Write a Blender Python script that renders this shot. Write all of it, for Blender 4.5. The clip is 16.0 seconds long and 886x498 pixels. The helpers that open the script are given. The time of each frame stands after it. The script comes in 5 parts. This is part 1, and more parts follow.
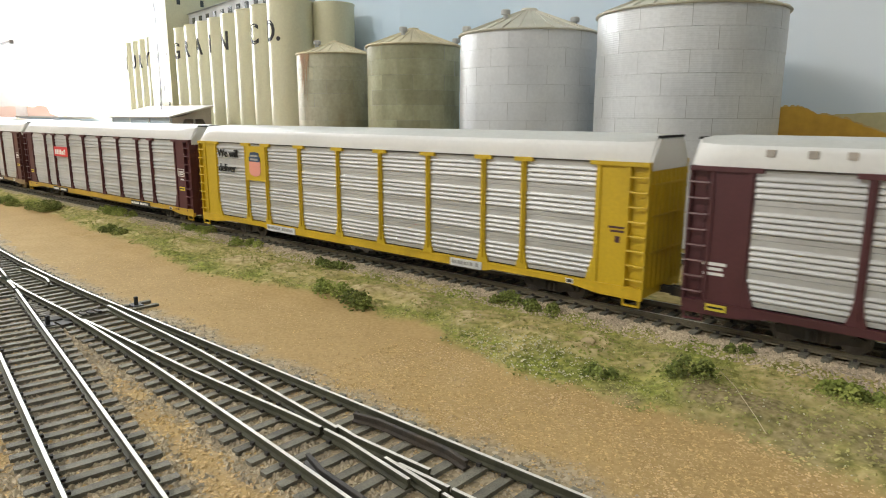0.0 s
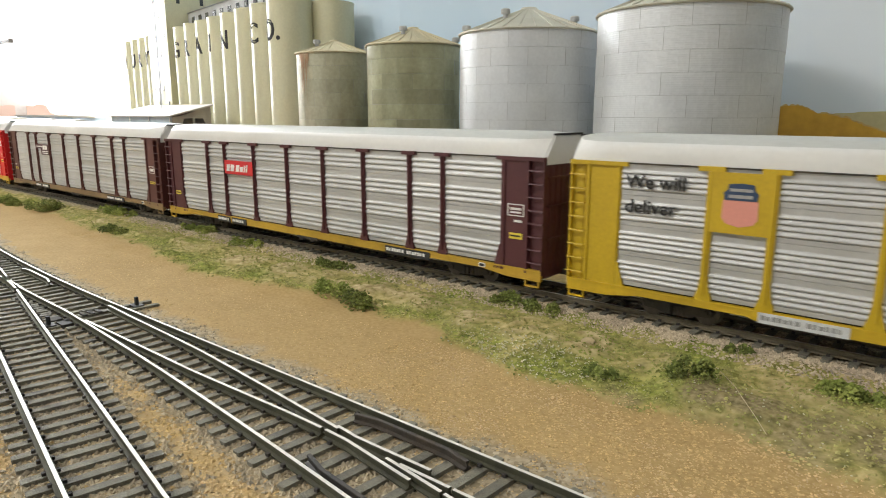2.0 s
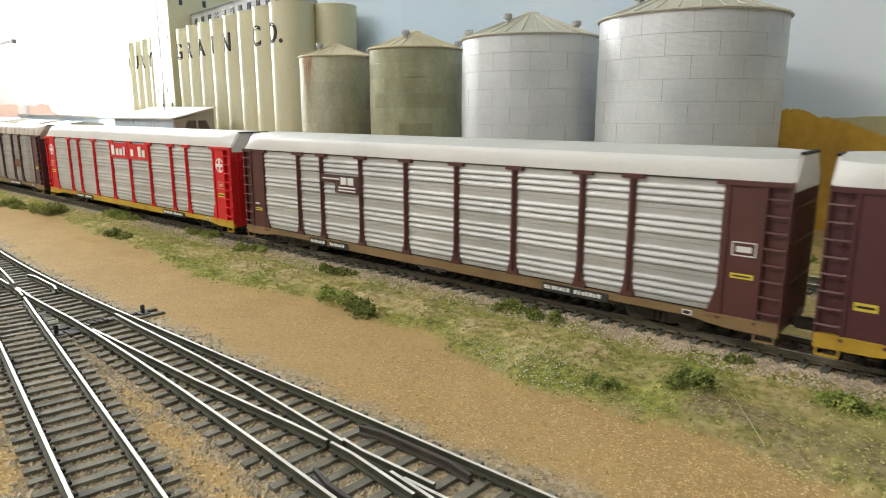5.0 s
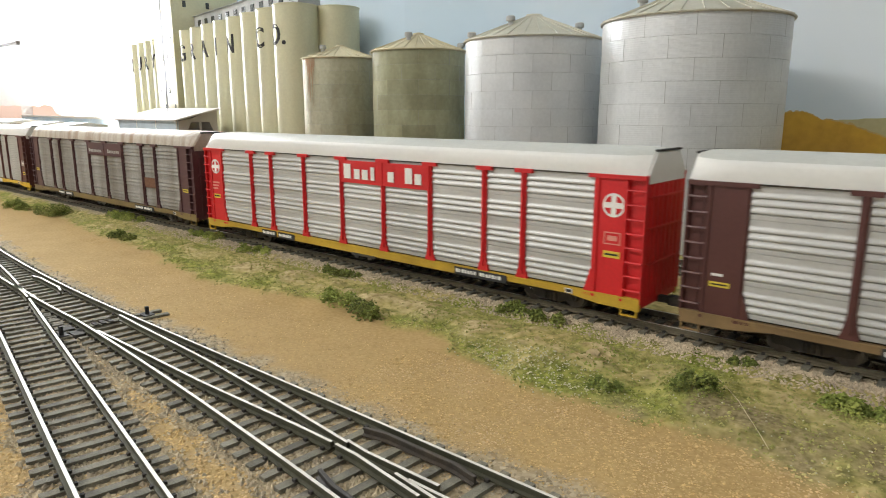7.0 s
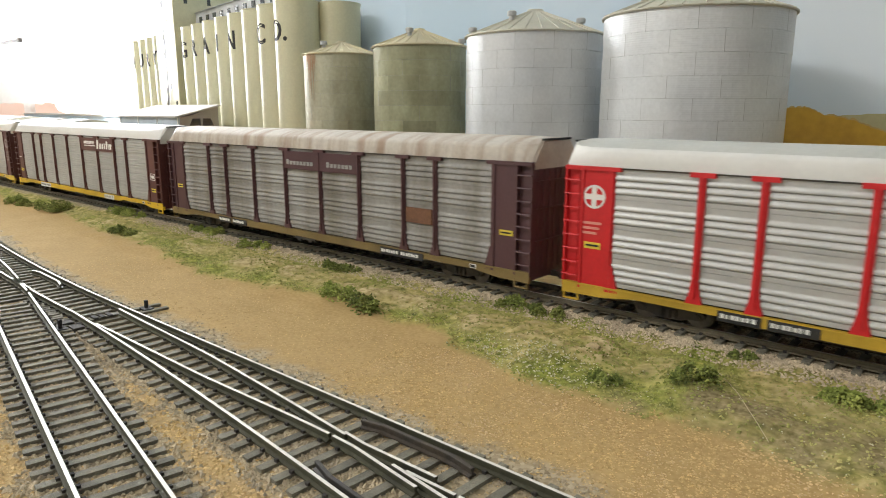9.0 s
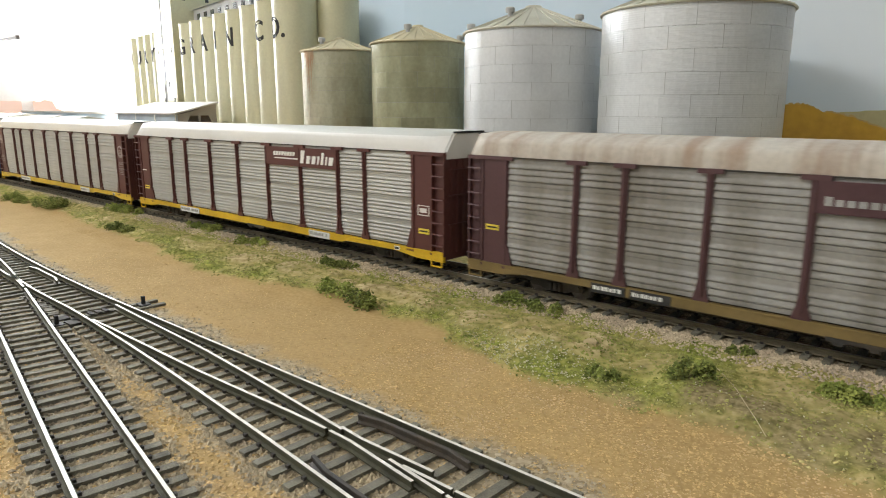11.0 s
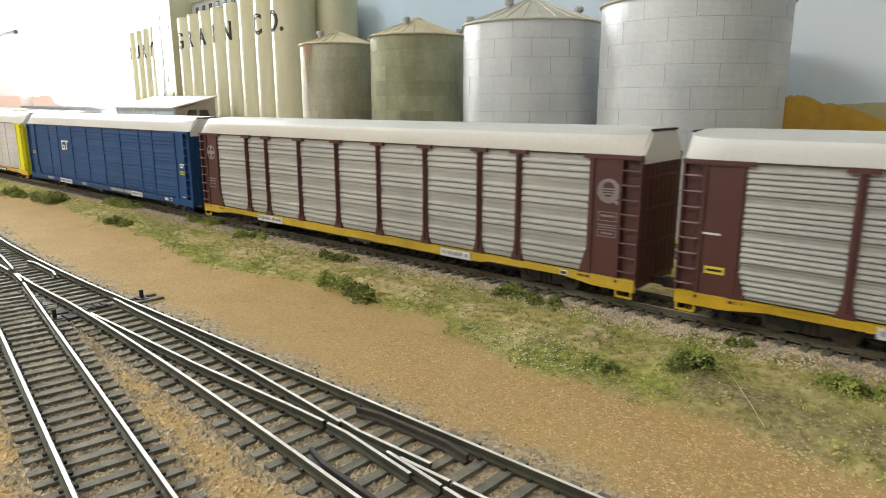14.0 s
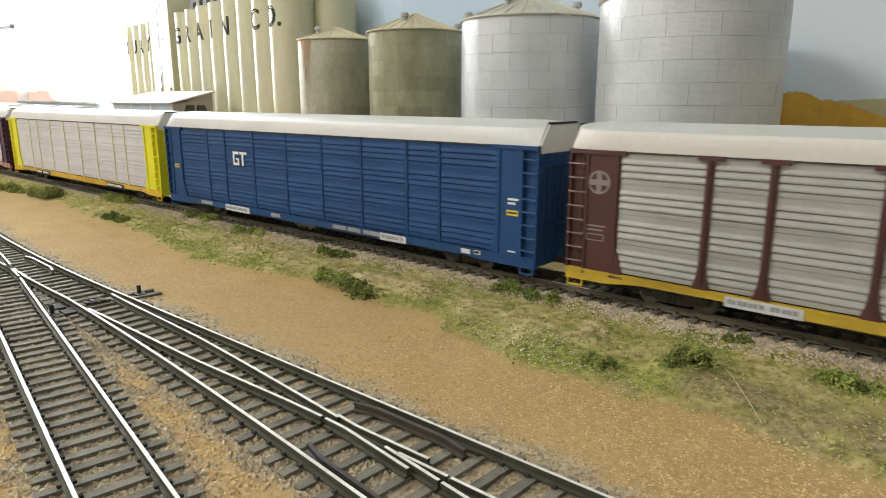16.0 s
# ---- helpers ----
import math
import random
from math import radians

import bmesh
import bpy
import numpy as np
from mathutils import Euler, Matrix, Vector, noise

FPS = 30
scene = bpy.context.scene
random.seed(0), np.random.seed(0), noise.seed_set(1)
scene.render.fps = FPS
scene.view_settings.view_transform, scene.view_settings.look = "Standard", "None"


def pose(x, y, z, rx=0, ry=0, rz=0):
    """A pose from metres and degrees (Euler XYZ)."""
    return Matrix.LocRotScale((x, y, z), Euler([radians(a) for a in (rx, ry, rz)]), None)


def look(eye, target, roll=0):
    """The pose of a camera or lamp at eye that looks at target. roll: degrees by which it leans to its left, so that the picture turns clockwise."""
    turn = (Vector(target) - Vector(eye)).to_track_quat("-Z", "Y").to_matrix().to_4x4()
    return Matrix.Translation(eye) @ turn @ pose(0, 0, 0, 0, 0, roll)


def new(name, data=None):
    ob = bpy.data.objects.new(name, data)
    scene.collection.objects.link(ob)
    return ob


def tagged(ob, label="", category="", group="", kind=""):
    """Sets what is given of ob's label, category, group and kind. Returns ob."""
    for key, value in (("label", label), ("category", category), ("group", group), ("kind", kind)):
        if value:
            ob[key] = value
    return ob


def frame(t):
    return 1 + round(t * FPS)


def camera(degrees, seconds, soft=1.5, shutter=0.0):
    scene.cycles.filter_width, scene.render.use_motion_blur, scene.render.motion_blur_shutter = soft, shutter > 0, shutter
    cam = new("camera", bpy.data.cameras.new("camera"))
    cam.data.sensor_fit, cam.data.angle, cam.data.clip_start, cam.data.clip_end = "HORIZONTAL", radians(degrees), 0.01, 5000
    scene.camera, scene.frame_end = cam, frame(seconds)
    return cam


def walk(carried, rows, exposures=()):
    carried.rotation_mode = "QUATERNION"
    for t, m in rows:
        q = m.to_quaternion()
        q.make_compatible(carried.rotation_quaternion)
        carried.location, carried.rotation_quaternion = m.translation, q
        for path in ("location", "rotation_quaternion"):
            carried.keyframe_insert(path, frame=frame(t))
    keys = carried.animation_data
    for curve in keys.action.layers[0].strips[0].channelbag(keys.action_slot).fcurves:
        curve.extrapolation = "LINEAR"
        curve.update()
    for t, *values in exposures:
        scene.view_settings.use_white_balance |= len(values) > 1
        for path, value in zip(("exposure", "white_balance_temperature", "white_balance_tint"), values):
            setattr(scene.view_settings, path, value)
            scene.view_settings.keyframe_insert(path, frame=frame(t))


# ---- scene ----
# Lengths below are millimetres of a 1:87 model railway; MM turns them into metres.
MM = 0.001

cam = camera(68.17, 16.0, soft=1.0, shutter=0.25)

# seconds, eye x, y, z (mm), heading, downward tilt, lean (degrees)
CAMERA_ROWS = [
    (0, 96.66, -250.19, 75.38, -40.123, 11.559, 0.122),
    (0.5, 96.36, -251.22, 75.92, -39.936, 11.699, 0.218),
    (1, 96.39, -251.75, 77.16, -39.970, 11.782, 0.125),
    (1.5, 96.19, -251.46, 76.83, -40.021, 11.701, 0.105),
    (2, 96.58, -250.42, 76.09, -40.102, 11.694, 0.075),
    (2.5, 97.45, -250.56, 76.10, -40.181, 11.721, 0.028),
    (3, 97.18, -251.27, 77.00, -40.092, 11.800, 0.084),
    (3.5, 97.15, -251.53, 77.82, -40.122, 11.863, 0.096),
    (4, 97.10, -251.28, 79.57, -40.179, 11.925, 0.065),
    (6.5, 97.64, -252.88, 81.76, -40.422, 11.823, -0.008),
    (7, 97.18, -252.71, 81.79, -40.461, 11.796, 0.021),
    (7.5, 97.42, -251.95, 80.71, -40.527, 11.807, -0.013),
    (8, 97.57, -251.91, 79.96, -40.585, 11.783, 0.017),
    (8.5, 97.68, -252.33, 80.39, -40.607, 11.902, 0.032),
    (9, 97.68, -251.62, 79.73, -40.649, 11.946, 0.039),
    (11.5, 97.78, -251.03, 78.55, -40.524, 12.220, 0.042),
    (12, 97.70, -251.17, 79.25, -40.574, 12.388, -0.040),
    (12.5, 97.67, -251.19, 79.58, -40.553, 12.428, -0.045),
    (13, 97.64, -250.51, 78.49, -40.547, 12.496, -0.073),
    (13.5, 97.76, -249.75, 77.54, -40.539, 12.471, -0.052),
    (14, 97.86, -250.09, 77.58, -40.558, 12.564, -0.053),
    (14.5, 98.14, -250.59, 77.81, -40.548, 12.656, -0.076),
    (15, 97.87, -250.39, 77.74, -40.475, 12.732, -0.003),
    (15.5, 97.70, -250.14, 77.07, -40.385, 12.813, 0.086),
    (16, 97.83, -250.15, 77.50, -40.367, 12.915, 0.048),
]
walk(cam, [(t, pose(x * MM, y * MM, z * MM, 90 - tilt, 0, -head) @ pose(0, 0, 0, 0, 0, lean))
           for t, x, y, z, head, tilt, lean in CAMERA_ROWS], exposures=[(0, 0.0), (16, 0.0)])

# seconds and how far the train has run (mm)
TRAIN_RUN = [(0, 0.0), (0.5, 71.5), (1, 141.0), (1.5, 209.7), (2, 278.5), (2.5, 346.7), (3, 416.3), (3.5, 485.1), (4, 553.9), (6.5, 898.3), (7, 967.3), (7.5, 1036.3), (8, 1105.5), (8.5, 1174.8), (9, 1244.0), (11.5, 1592.0), (12, 1662.0), (12.5, 1732.2), (13, 1802.8), (13.5, 1873.9), (14, 1945.0), (14.5, 2015.4), (15, 2086.2), (15.5, 2156.5), (16, 2226.8)]

# ---- world and light ----
world = bpy.data.worlds.new("daylight")
scene.world = world
world.use_nodes = True
wn = world.node_tree.nodes
sky = wn.new("ShaderNodeTexSky")
sky.sky_type, sky.sun_disc = "NISHITA", False
sky.sun_elevation, sky.sun_rotation = radians(35), radians(-60)
wn["Background"].inputs["Strength"].default_value = 0.1
world.node_tree.links.new(sky.outputs["Color"], wn["Background"].inputs["Color"])


def area_lamp(name, eye, target, sx, sy, power, color):
    lamp = bpy.data.lights.new(name, "AREA")
    lamp.shape, lamp.size, lamp.size_y, lamp.energy, lamp.color = "RECTANGLE", sx, sy, power, color
    ob = new(name, lamp)
    ob.matrix_world = look(eye, target)
    return ob


# daylight that enters by the window opening, and the two ceiling fittings
area_lamp("window_daylight", (-1.78, 0.47, 0.47), (-0.5, -0.3, 0.0), 0.95, 0.72, 51, (0.95, 0.97, 1.0))
area_lamp("ceiling_lamp_a", (-1.0, -1.15, 1.04), (-1.0, -1.15, 0.0), 1.2, 0.16, 21, (1.0, 0.985, 0.95))
area_lamp("ceiling_lamp_b", (0.75, -0.9, 1.04), (0.75, -0.9, 0.0), 1.2, 0.16, 3.0, (1.0, 0.985, 0.95))

# ---- materials ----


def material(name, color, rough=0.6, metal=0.0, vary=0.12, scale=60.0, fine=900.0, bump=0.0, second=None, patch=0.5,
             rand=0.0, spec=0.5, streak=0.0, fixed=False):
    """A plain surface with two scales of variation, in object space (fixed: in world space, for what never moves). second: a colour that patches mix in."""
    m = bpy.data.materials.new(name)
    m.use_nodes = True
    nt = m.node_tree
    n, ln = nt.nodes, nt.links
    bsdf = n["Principled BSDF"]
    bsdf.inputs["Roughness"].default_value = rough
    bsdf.inputs["Metallic"].default_value = metal
    bsdf.inputs["Specular IOR Level"].default_value = spec
    coords = n.new("ShaderNodeNewGeometry").outputs["Position"] if fixed else n.new("ShaderNodeTexCoord").outputs["Object"]
    big = n.new("ShaderNodeTexNoise")
    big.inputs["Scale"].default_value, big.inputs["Detail"].default_value = scale, 5
    small = n.new("ShaderNodeTexNoise")
    small.inputs["Scale"].default_value, small.inputs["Detail"].default_value = fine, 3
    if streak:
        mp = n.new("ShaderNodeMapping")
        mp.inputs["Scale"].default_value = streak if isinstance(streak, tuple) else (1, 1, streak)
        ln.new(coords, mp.inputs["Vector"])
        ln.new(mp.outputs["Vector"], big.inputs["Vector"])
    else:
        ln.new(coords, big.inputs["Vector"])
    ln.new(coords, small.inputs["Vector"])
    base = n.new("ShaderNodeMix")
    base.data_type = "RGBA"
    base.inputs["A"].default_value = (*color, 1)
    base.inputs["B"].default_value = (*(second or [c * (1 - vary * 2) for c in color]), 1)
    ramp = n.new("ShaderNodeMapRange")
    ramp.inputs["From Min"].default_value, ramp.inputs["From Max"].default_value = patch - 0.08, patch + 0.18
    ln.new(big.outputs["Fac"], ramp.inputs["Value"])
    ln.new(ramp.outputs["Result"], base.inputs["Factor"])
    hsv = n.new("ShaderNodeHueSaturation")
    val = n.new("ShaderNodeMapRange")
    val.inputs["From Min"].default_value, val.inputs["From Max"].default_value = 0.25, 0.75
    val.inputs["To Min"].default_value, val.inputs["To Max"].default_value = 1 - vary, 1 + vary
    ln.new(small.outputs["Fac"], val.inputs["Value"])
    last = val.outputs["Result"]
    if rand:
        geo = n.new("ShaderNodeNewGeometry")
        info = n.new("ShaderNodeObjectInfo")
        add = n.new("ShaderNodeMath")
        add.operation = "ADD"
        ln.new(geo.outputs["Random Per Island"], add.inputs[0])
        ln.new(info.outputs["Random"], add.inputs[1])
        mr = n.new("ShaderNodeMapRange")
        mr.inputs["From Max"].default_value = 2.0
        mr.inputs["To Min"].default_value, mr.inputs["To Max"].default_value = 1 - rand, 1 + rand
        ln.new(add.outputs[0], mr.inputs["Value"])
        mul = n.new("ShaderNodeMath")
        mul.operation = "MULTIPLY"
        ln.new(last, mul.inputs[0])
        ln.new(mr.outputs["Result"], mul.inputs[1])
        last = mul.outputs[0]
    ln.new(last, hsv.inputs["Value"])
    ln.new(base.outputs["Result"], hsv.inputs["Color"])
    ln.new(hsv.outputs["Color"], bsdf.inputs["Base Color"])
    if bump:
        b = n.new("ShaderNodeBump")
        b.inputs["Strength"].default_value, b.inputs["Distance"].default_value = bump, 0.0006
        ln.new(small.outputs["Fac"], b.inputs["Height"])
        ln.new(b.outputs["Normal"], bsdf.inputs["Normal"])
    return m


def glow(name, color, strength, base=0.8):
    m = bpy.data.materials.new(name)
    m.use_nodes = True
    b = m.node_tree.nodes["Principled BSDF"]
    b.inputs["Base Color"].default_value = (base, base, base, 1)
    b.inputs["Emission Color"].default_value = (*color, 1)
    b.inputs["Emission Strength"].default_value = strength
    return m


def ground_material():
    """Tan grit, grass turf and grey ballast, mixed by the sheet's own masks."""
    m = bpy.data.materials.new("scenic_ground")
    m.use_nodes = True
    n, ln = m.node_tree.nodes, m.node_tree.links
    bsdf = n["Principled BSDF"]
    bsdf.inputs["Roughness"].default_value, bsdf.inputs["Specular IOR Level"].default_value = 0.95, 0.2
    tc = n.new("ShaderNodeTexCoord")

    def tex(scale, detail=4, kind="ShaderNodeTexNoise"):
        t = n.new(kind)
        t.inputs["Scale"].default_value = scale
        if kind == "ShaderNodeTexNoise":
            t.inputs["Detail"].default_value = detail
        ln.new(tc.outputs["Object"], t.inputs["Vector"])
        return t

    def ramp(src, stops):
        r = n.new("ShaderNodeValToRGB")
        while len(r.color_ramp.elements) < len(stops):
            r.color_ramp.elements.new(0.5)
        for e, (p, c) in zip(r.color_ramp.elements, stops):
            e.position, e.color = p, (*c, 1)
        ln.new(src, r.inputs["Fac"])
        return r.outputs["Color"]

    def mix(fac, a, b):
        x = n.new("ShaderNodeMix")
        x.data_type = "RGBA"
        ln.new(fac, x.inputs["Factor"])
        ln.new(a, x.inputs["A"])
        ln.new(b, x.inputs["B"])
        return x.outputs["Result"]

    def mask(name):
        a = n.new("ShaderNodeAttribute")
        a.attribute_name = name
        return a.outputs["Fac"]

    grit = tex(650, 2)
    cells = tex(900, kind="ShaderNodeTexVoronoi")
    tan = ramp(grit.outputs["Fac"], [(0.3, (0.31, 0.205, 0.079)), (0.5, (0.39, 0.266, 0.109)), (0.7, (0.465, 0.33, 0.145))])
    grass = ramp(tex(240, 8).outputs["Fac"], [(0.28, (0.10, 0.10, 0.03)), (0.42, (0.255, 0.235, 0.07)), (0.55, (0.42, 0.35, 0.14)), (0.7, (0.60, 0.49, 0.25))])
    lush = ramp(tex(300, 7).outputs["Fac"], [(0.3, (0.075, 0.095, 0.02)), (0.52, (0.245, 0.275, 0.05)), (0.72, (0.46, 0.44, 0.12))])
    stone = ramp(cells.outputs["Color"], [(0.0, (0.17, 0.135, 0.085)), (0.5, (0.34, 0.28, 0.185)), (1.0, (0.50, 0.42, 0.30))])
    drift = ramp(tex(38, 5).outputs["Fac"], [(0.35, (0.355, 0.242, 0.10)), (0.65, (0.445, 0.314, 0.14))])
    half = n.new("ShaderNodeValue")
    half.outputs[0].default_value = 0.4
    tan = mix(half.outputs[0], tan, drift)
    col = mix(mask("grass"), tan, mix(mask("lush"), grass, lush))
    sand = ramp(tex(330, 6).outputs["Fac"], [(0.3, (0.26, 0.20, 0.085)), (0.5, (0.44, 0.355, 0.18)), (0.7, (0.60, 0.50, 0.29))])
    col = mix(mask("sand"), col, sand)
    soil = ramp(tex(520, 4).outputs["Fac"], [(0.3, (0.13, 0.105, 0.045)), (0.5, (0.245, 0.20, 0.10)), (0.72, (0.38, 0.31, 0.18))])
    col = mix(mask("soil"), col, soil)
    col = mix(mask("ballast"), col, stone)
    ln.new(col, bsdf.inputs["Base Color"])
    bump = n.new("ShaderNodeBump")
    bump.inputs["Strength"].default_value, bump.inputs["Distance"].default_value = 0.25, 0.0005
    ln.new(grit.outputs["Fac"], bump.inputs["Height"])
    ln.new(bump.outputs["Normal"], bsdf.inputs["Normal"])
    return m


def painted_backdrop_material():
    """Pale blue sky with soft clouds, an ochre ridge along the bottom, reddish far away."""
    m = bpy.data.materials.new("painted_sky")
    m.use_nodes = True
    n, ln = m.node_tree.nodes, m.node_tree.links
    bsdf = n["Principled BSDF"]
    bsdf.inputs["Roughness"].default_value = 0.85
    tc = n.new("ShaderNodeTexCoord")
    no = n.new("ShaderNodeTexNoise")
    no.inputs["Scale"].default_value, no.inputs["Detail"].default_value = 5.0, 4
    ln.new(tc.outputs["Object"], no.inputs["Vector"])
    r = n.new("ShaderNodeValToRGB")
    r.color_ramp.elements[0].position, r.color_ramp.elements[0].color = 0.42, (0.56, 0.70, 0.82, 1)
    r.color_ramp.elements[1].position, r.color_ramp.elements[1].color = 0.68, (0.74, 0.81, 0.87, 1)
    ln.new(no.outputs["Fac"], r.inputs["Fac"])
    ln.new(r.outputs["Color"], bsdf.inputs["Base Color"])
    return m


M_GROUND = ground_material()
M_SKY = painted_backdrop_material()
M_WALL = material("white_wall_paint", (0.78, 0.77, 0.74), 0.9, vary=0.04, scale=2, fine=60)
M_CEIL = material("ceiling_paint", (0.8, 0.8, 0.78), 0.9, vary=0.03, scale=2, fine=60)
M_CARPET = material("room_carpet", (0.22, 0.2, 0.18), 0.95, vary=0.2, scale=8, fine=400)
M_OUTSIDE = glow("bright_overcast_outside", (1.0, 1.0, 1.0), 2.2)
M_LAMPGLOW = glow("fluorescent_diffuser", (1.0, 0.96, 0.88), 3.0)
M_OCHRE = material("painted_ochre_ridge", (0.62, 0.375, 0.055), 0.9, vary=0.10, scale=22, fine=160, second=(0.50, 0.29, 0.055))
M_OCHRE_PALE = material("painted_ochre_brush_edge", (0.60, 0.43, 0.17), 0.9, vary=0.08, scale=30, fine=200)
M_SAGE = material("painted_pale_ridge", (0.5, 0.47, 0.27), 0.9, vary=0.06, scale=14, fine=300)
# russet ridge: emission stands in for the bright haze over it
M_RUSSET = glow("glowing_russet_ridge", (1.0, 0.66, 0.50), 0.8, base=0.1)
M_TIE = material("weathered_tie", (0.185, 0.172, 0.128), 0.8, vary=0.3, scale=170, fine=2600, bump=0.6, second=(0.105, 0.098, 0.076), rand=0.35, fixed=True)
M_RAIL = material("rail_side", (0.062, 0.060, 0.035), 0.65, vary=0.2, scale=80, fine=900)
M_RAILHEAD = material("polished_rail_head", (0.77, 0.745, 0.67), 0.55, 0.1, vary=0.1, scale=90, fine=1500)
# weathered brown, lightened to imitate light reaching rails under the cars
M_RAIL_MAIN = material("weathered_brown_rail_lit", (0.16, 0.135, 0.085), 0.6, vary=0.15, scale=80, fine=900)
M_SPIKE = material("tie_plate", (0.05, 0.045, 0.04), 0.85, vary=0.2)
M_SHOULDER = material("buff_pink_ballast_grain", (0.55, 0.455, 0.32), 0.9, vary=0.15, rand=0.5, second=(0.43, 0.345, 0.25))
M_STONE = material("ballast_grain", (0.43, 0.36, 0.245), 0.9, vary=0.15, rand=0.55, second=(0.29, 0.245, 0.18))
M_GRIT = material("tan_grit_grain", (0.475, 0.33, 0.14), 0.9, vary=0.15, rand=0.45, second=(0.50, 0.36, 0.19))
M_TUFT = material("turf_foam", (0.225, 0.25, 0.055), 0.95, vary=0.2, rand=0.55, scale=30, second=(0.42, 0.36, 0.15), patch=0.46)
M_SPECK = material("pale_leaf_speck", (0.62, 0.58, 0.40), 0.9, vary=0.1, rand=0.3)
M_ROCK = material("sandy_rock", (0.46, 0.36, 0.20), 0.9, vary=0.2, scale=300)
M_STRAW = material("dry_straw", (0.55, 0.46, 0.30), 0.8, vary=0.1)
M_BUSH = material("foliage_clump", (0.145, 0.18, 0.032), 0.9, vary=0.25, rand=0.75, scale=120, second=(0.30, 0.325, 0.08))
M_BLACK = material("black_plastic", (0.02, 0.02, 0.02), 0.75, vary=0.2)
M_UNDER = material("underframe_black", (0.03, 0.028, 0.026), 0.7, vary=0.25, second=(0.06, 0.045, 0.03))
M_WHEEL = material("wheel_steel", (0.16, 0.14, 0.12), 0.45, 0.6, vary=0.2)
M_GALV = material("galvanised_sheet", (0.66, 0.675, 0.68), 0.46, 0.3, vary=0.05, scale=25, fine=500, rand=0.03, second=(0.57, 0.585, 0.595), fixed=True)
M_GALV_OLD = material("weathered_galvanised_sheet", (0.40, 0.40, 0.26), 0.5, 0.2, vary=0.10, scale=45, fine=300, rand=0.26, second=(0.27, 0.265, 0.155), streak=0.5, patch=0.48, fixed=True)
M_GALV_RUST = material("rust_streaked_sheet", (0.46, 0.455, 0.33), 0.5, 0.2, vary=0.10, scale=45, fine=300, rand=0.22, second=(0.35, 0.32, 0.21), streak=0.35, patch=0.5, fixed=True)
M_BINROOF = material("bin_roof_sheet", (0.56, 0.54, 0.45), 0.55, 0.2, vary=0.06, scale=30, fine=500, second=(0.48, 0.46, 0.36), fixed=True)
M_BINROOF_OLD = material("dusty_bin_roof_sheet", (0.60, 0.54, 0.36), 0.6, 0.1, vary=0.06, scale=30, fine=500, second=(0.52, 0.46, 0.30), fixed=True)
M_SILO = material("cream_silo_plaster", (0.60, 0.585, 0.40), 0.34, vary=0.05, scale=18, fine=400, second=(0.55, 0.535, 0.36), streak=0.3, fixed=True)
M_SILOTRIM = material("grey_elevator_roof", (0.45, 0.46, 0.46), 0.7, vary=0.08)
M_LETTER = material("black_lettering", (0.015, 0.015, 0.015), 0.6, vary=0.1)
M_SHEDROOF = material("pale_shed_roof", (0.55, 0.52, 0.50), 0.6, vary=0.05)
M_SHEDWALL = material("blue_grey_siding", (0.48, 0.56, 0.64), 0.6, vary=0.05, streak=0.2)
M_SHEDEND = material("taupe_siding", (0.40, 0.375, 0.35), 0.7, vary=0.05)
M_GLASS = material("dark_window_glass", (0.05, 0.06, 0.06), 0.15, vary=0.05)
M_WHITE = material("white_lettering", (0.80, 0.80, 0.77), 0.55, vary=0.06)
M_LABEL = material("yellow_label", (0.75, 0.60, 0.06), 0.55, vary=0.06)
M_BOARD = material("black_reporting_board", (0.03, 0.03, 0.032), 0.5, vary=0.2)
M_BOARD_PALE = material("pale_grey_stencil_board", (0.62, 0.63, 0.63), 0.55, vary=0.1, scale=120, second=(0.45, 0.46, 0.47))
M_PATCH = material("grey_primer_patch", (0.35, 0.35, 0.34), 0.6, vary=0.15)
M_SIGNRED = material("sign_red", (0.62, 0.025, 0.03), 0.5, vary=0.06)
M_PINK = material("emblem_pink", (0.72, 0.30, 0.24), 0.5, vary=0.04)
M_NAVY = material("emblem_navy", (0.03, 0.06, 0.12), 0.5, vary=0.04)
M_FADED = material("faded_grey_stencil", (0.27, 0.235, 0.23), 0.6, vary=0.12)
M_ORANGE = material("orange_red_paint", (0.62, 0.12, 0.05), 0.6, vary=0.08)
M_PALE = material("pale_grey_roof", (0.62, 0.63, 0.65), 0.5, vary=0.06)

# ---- mesh helpers (millimetres in, metres out) ----


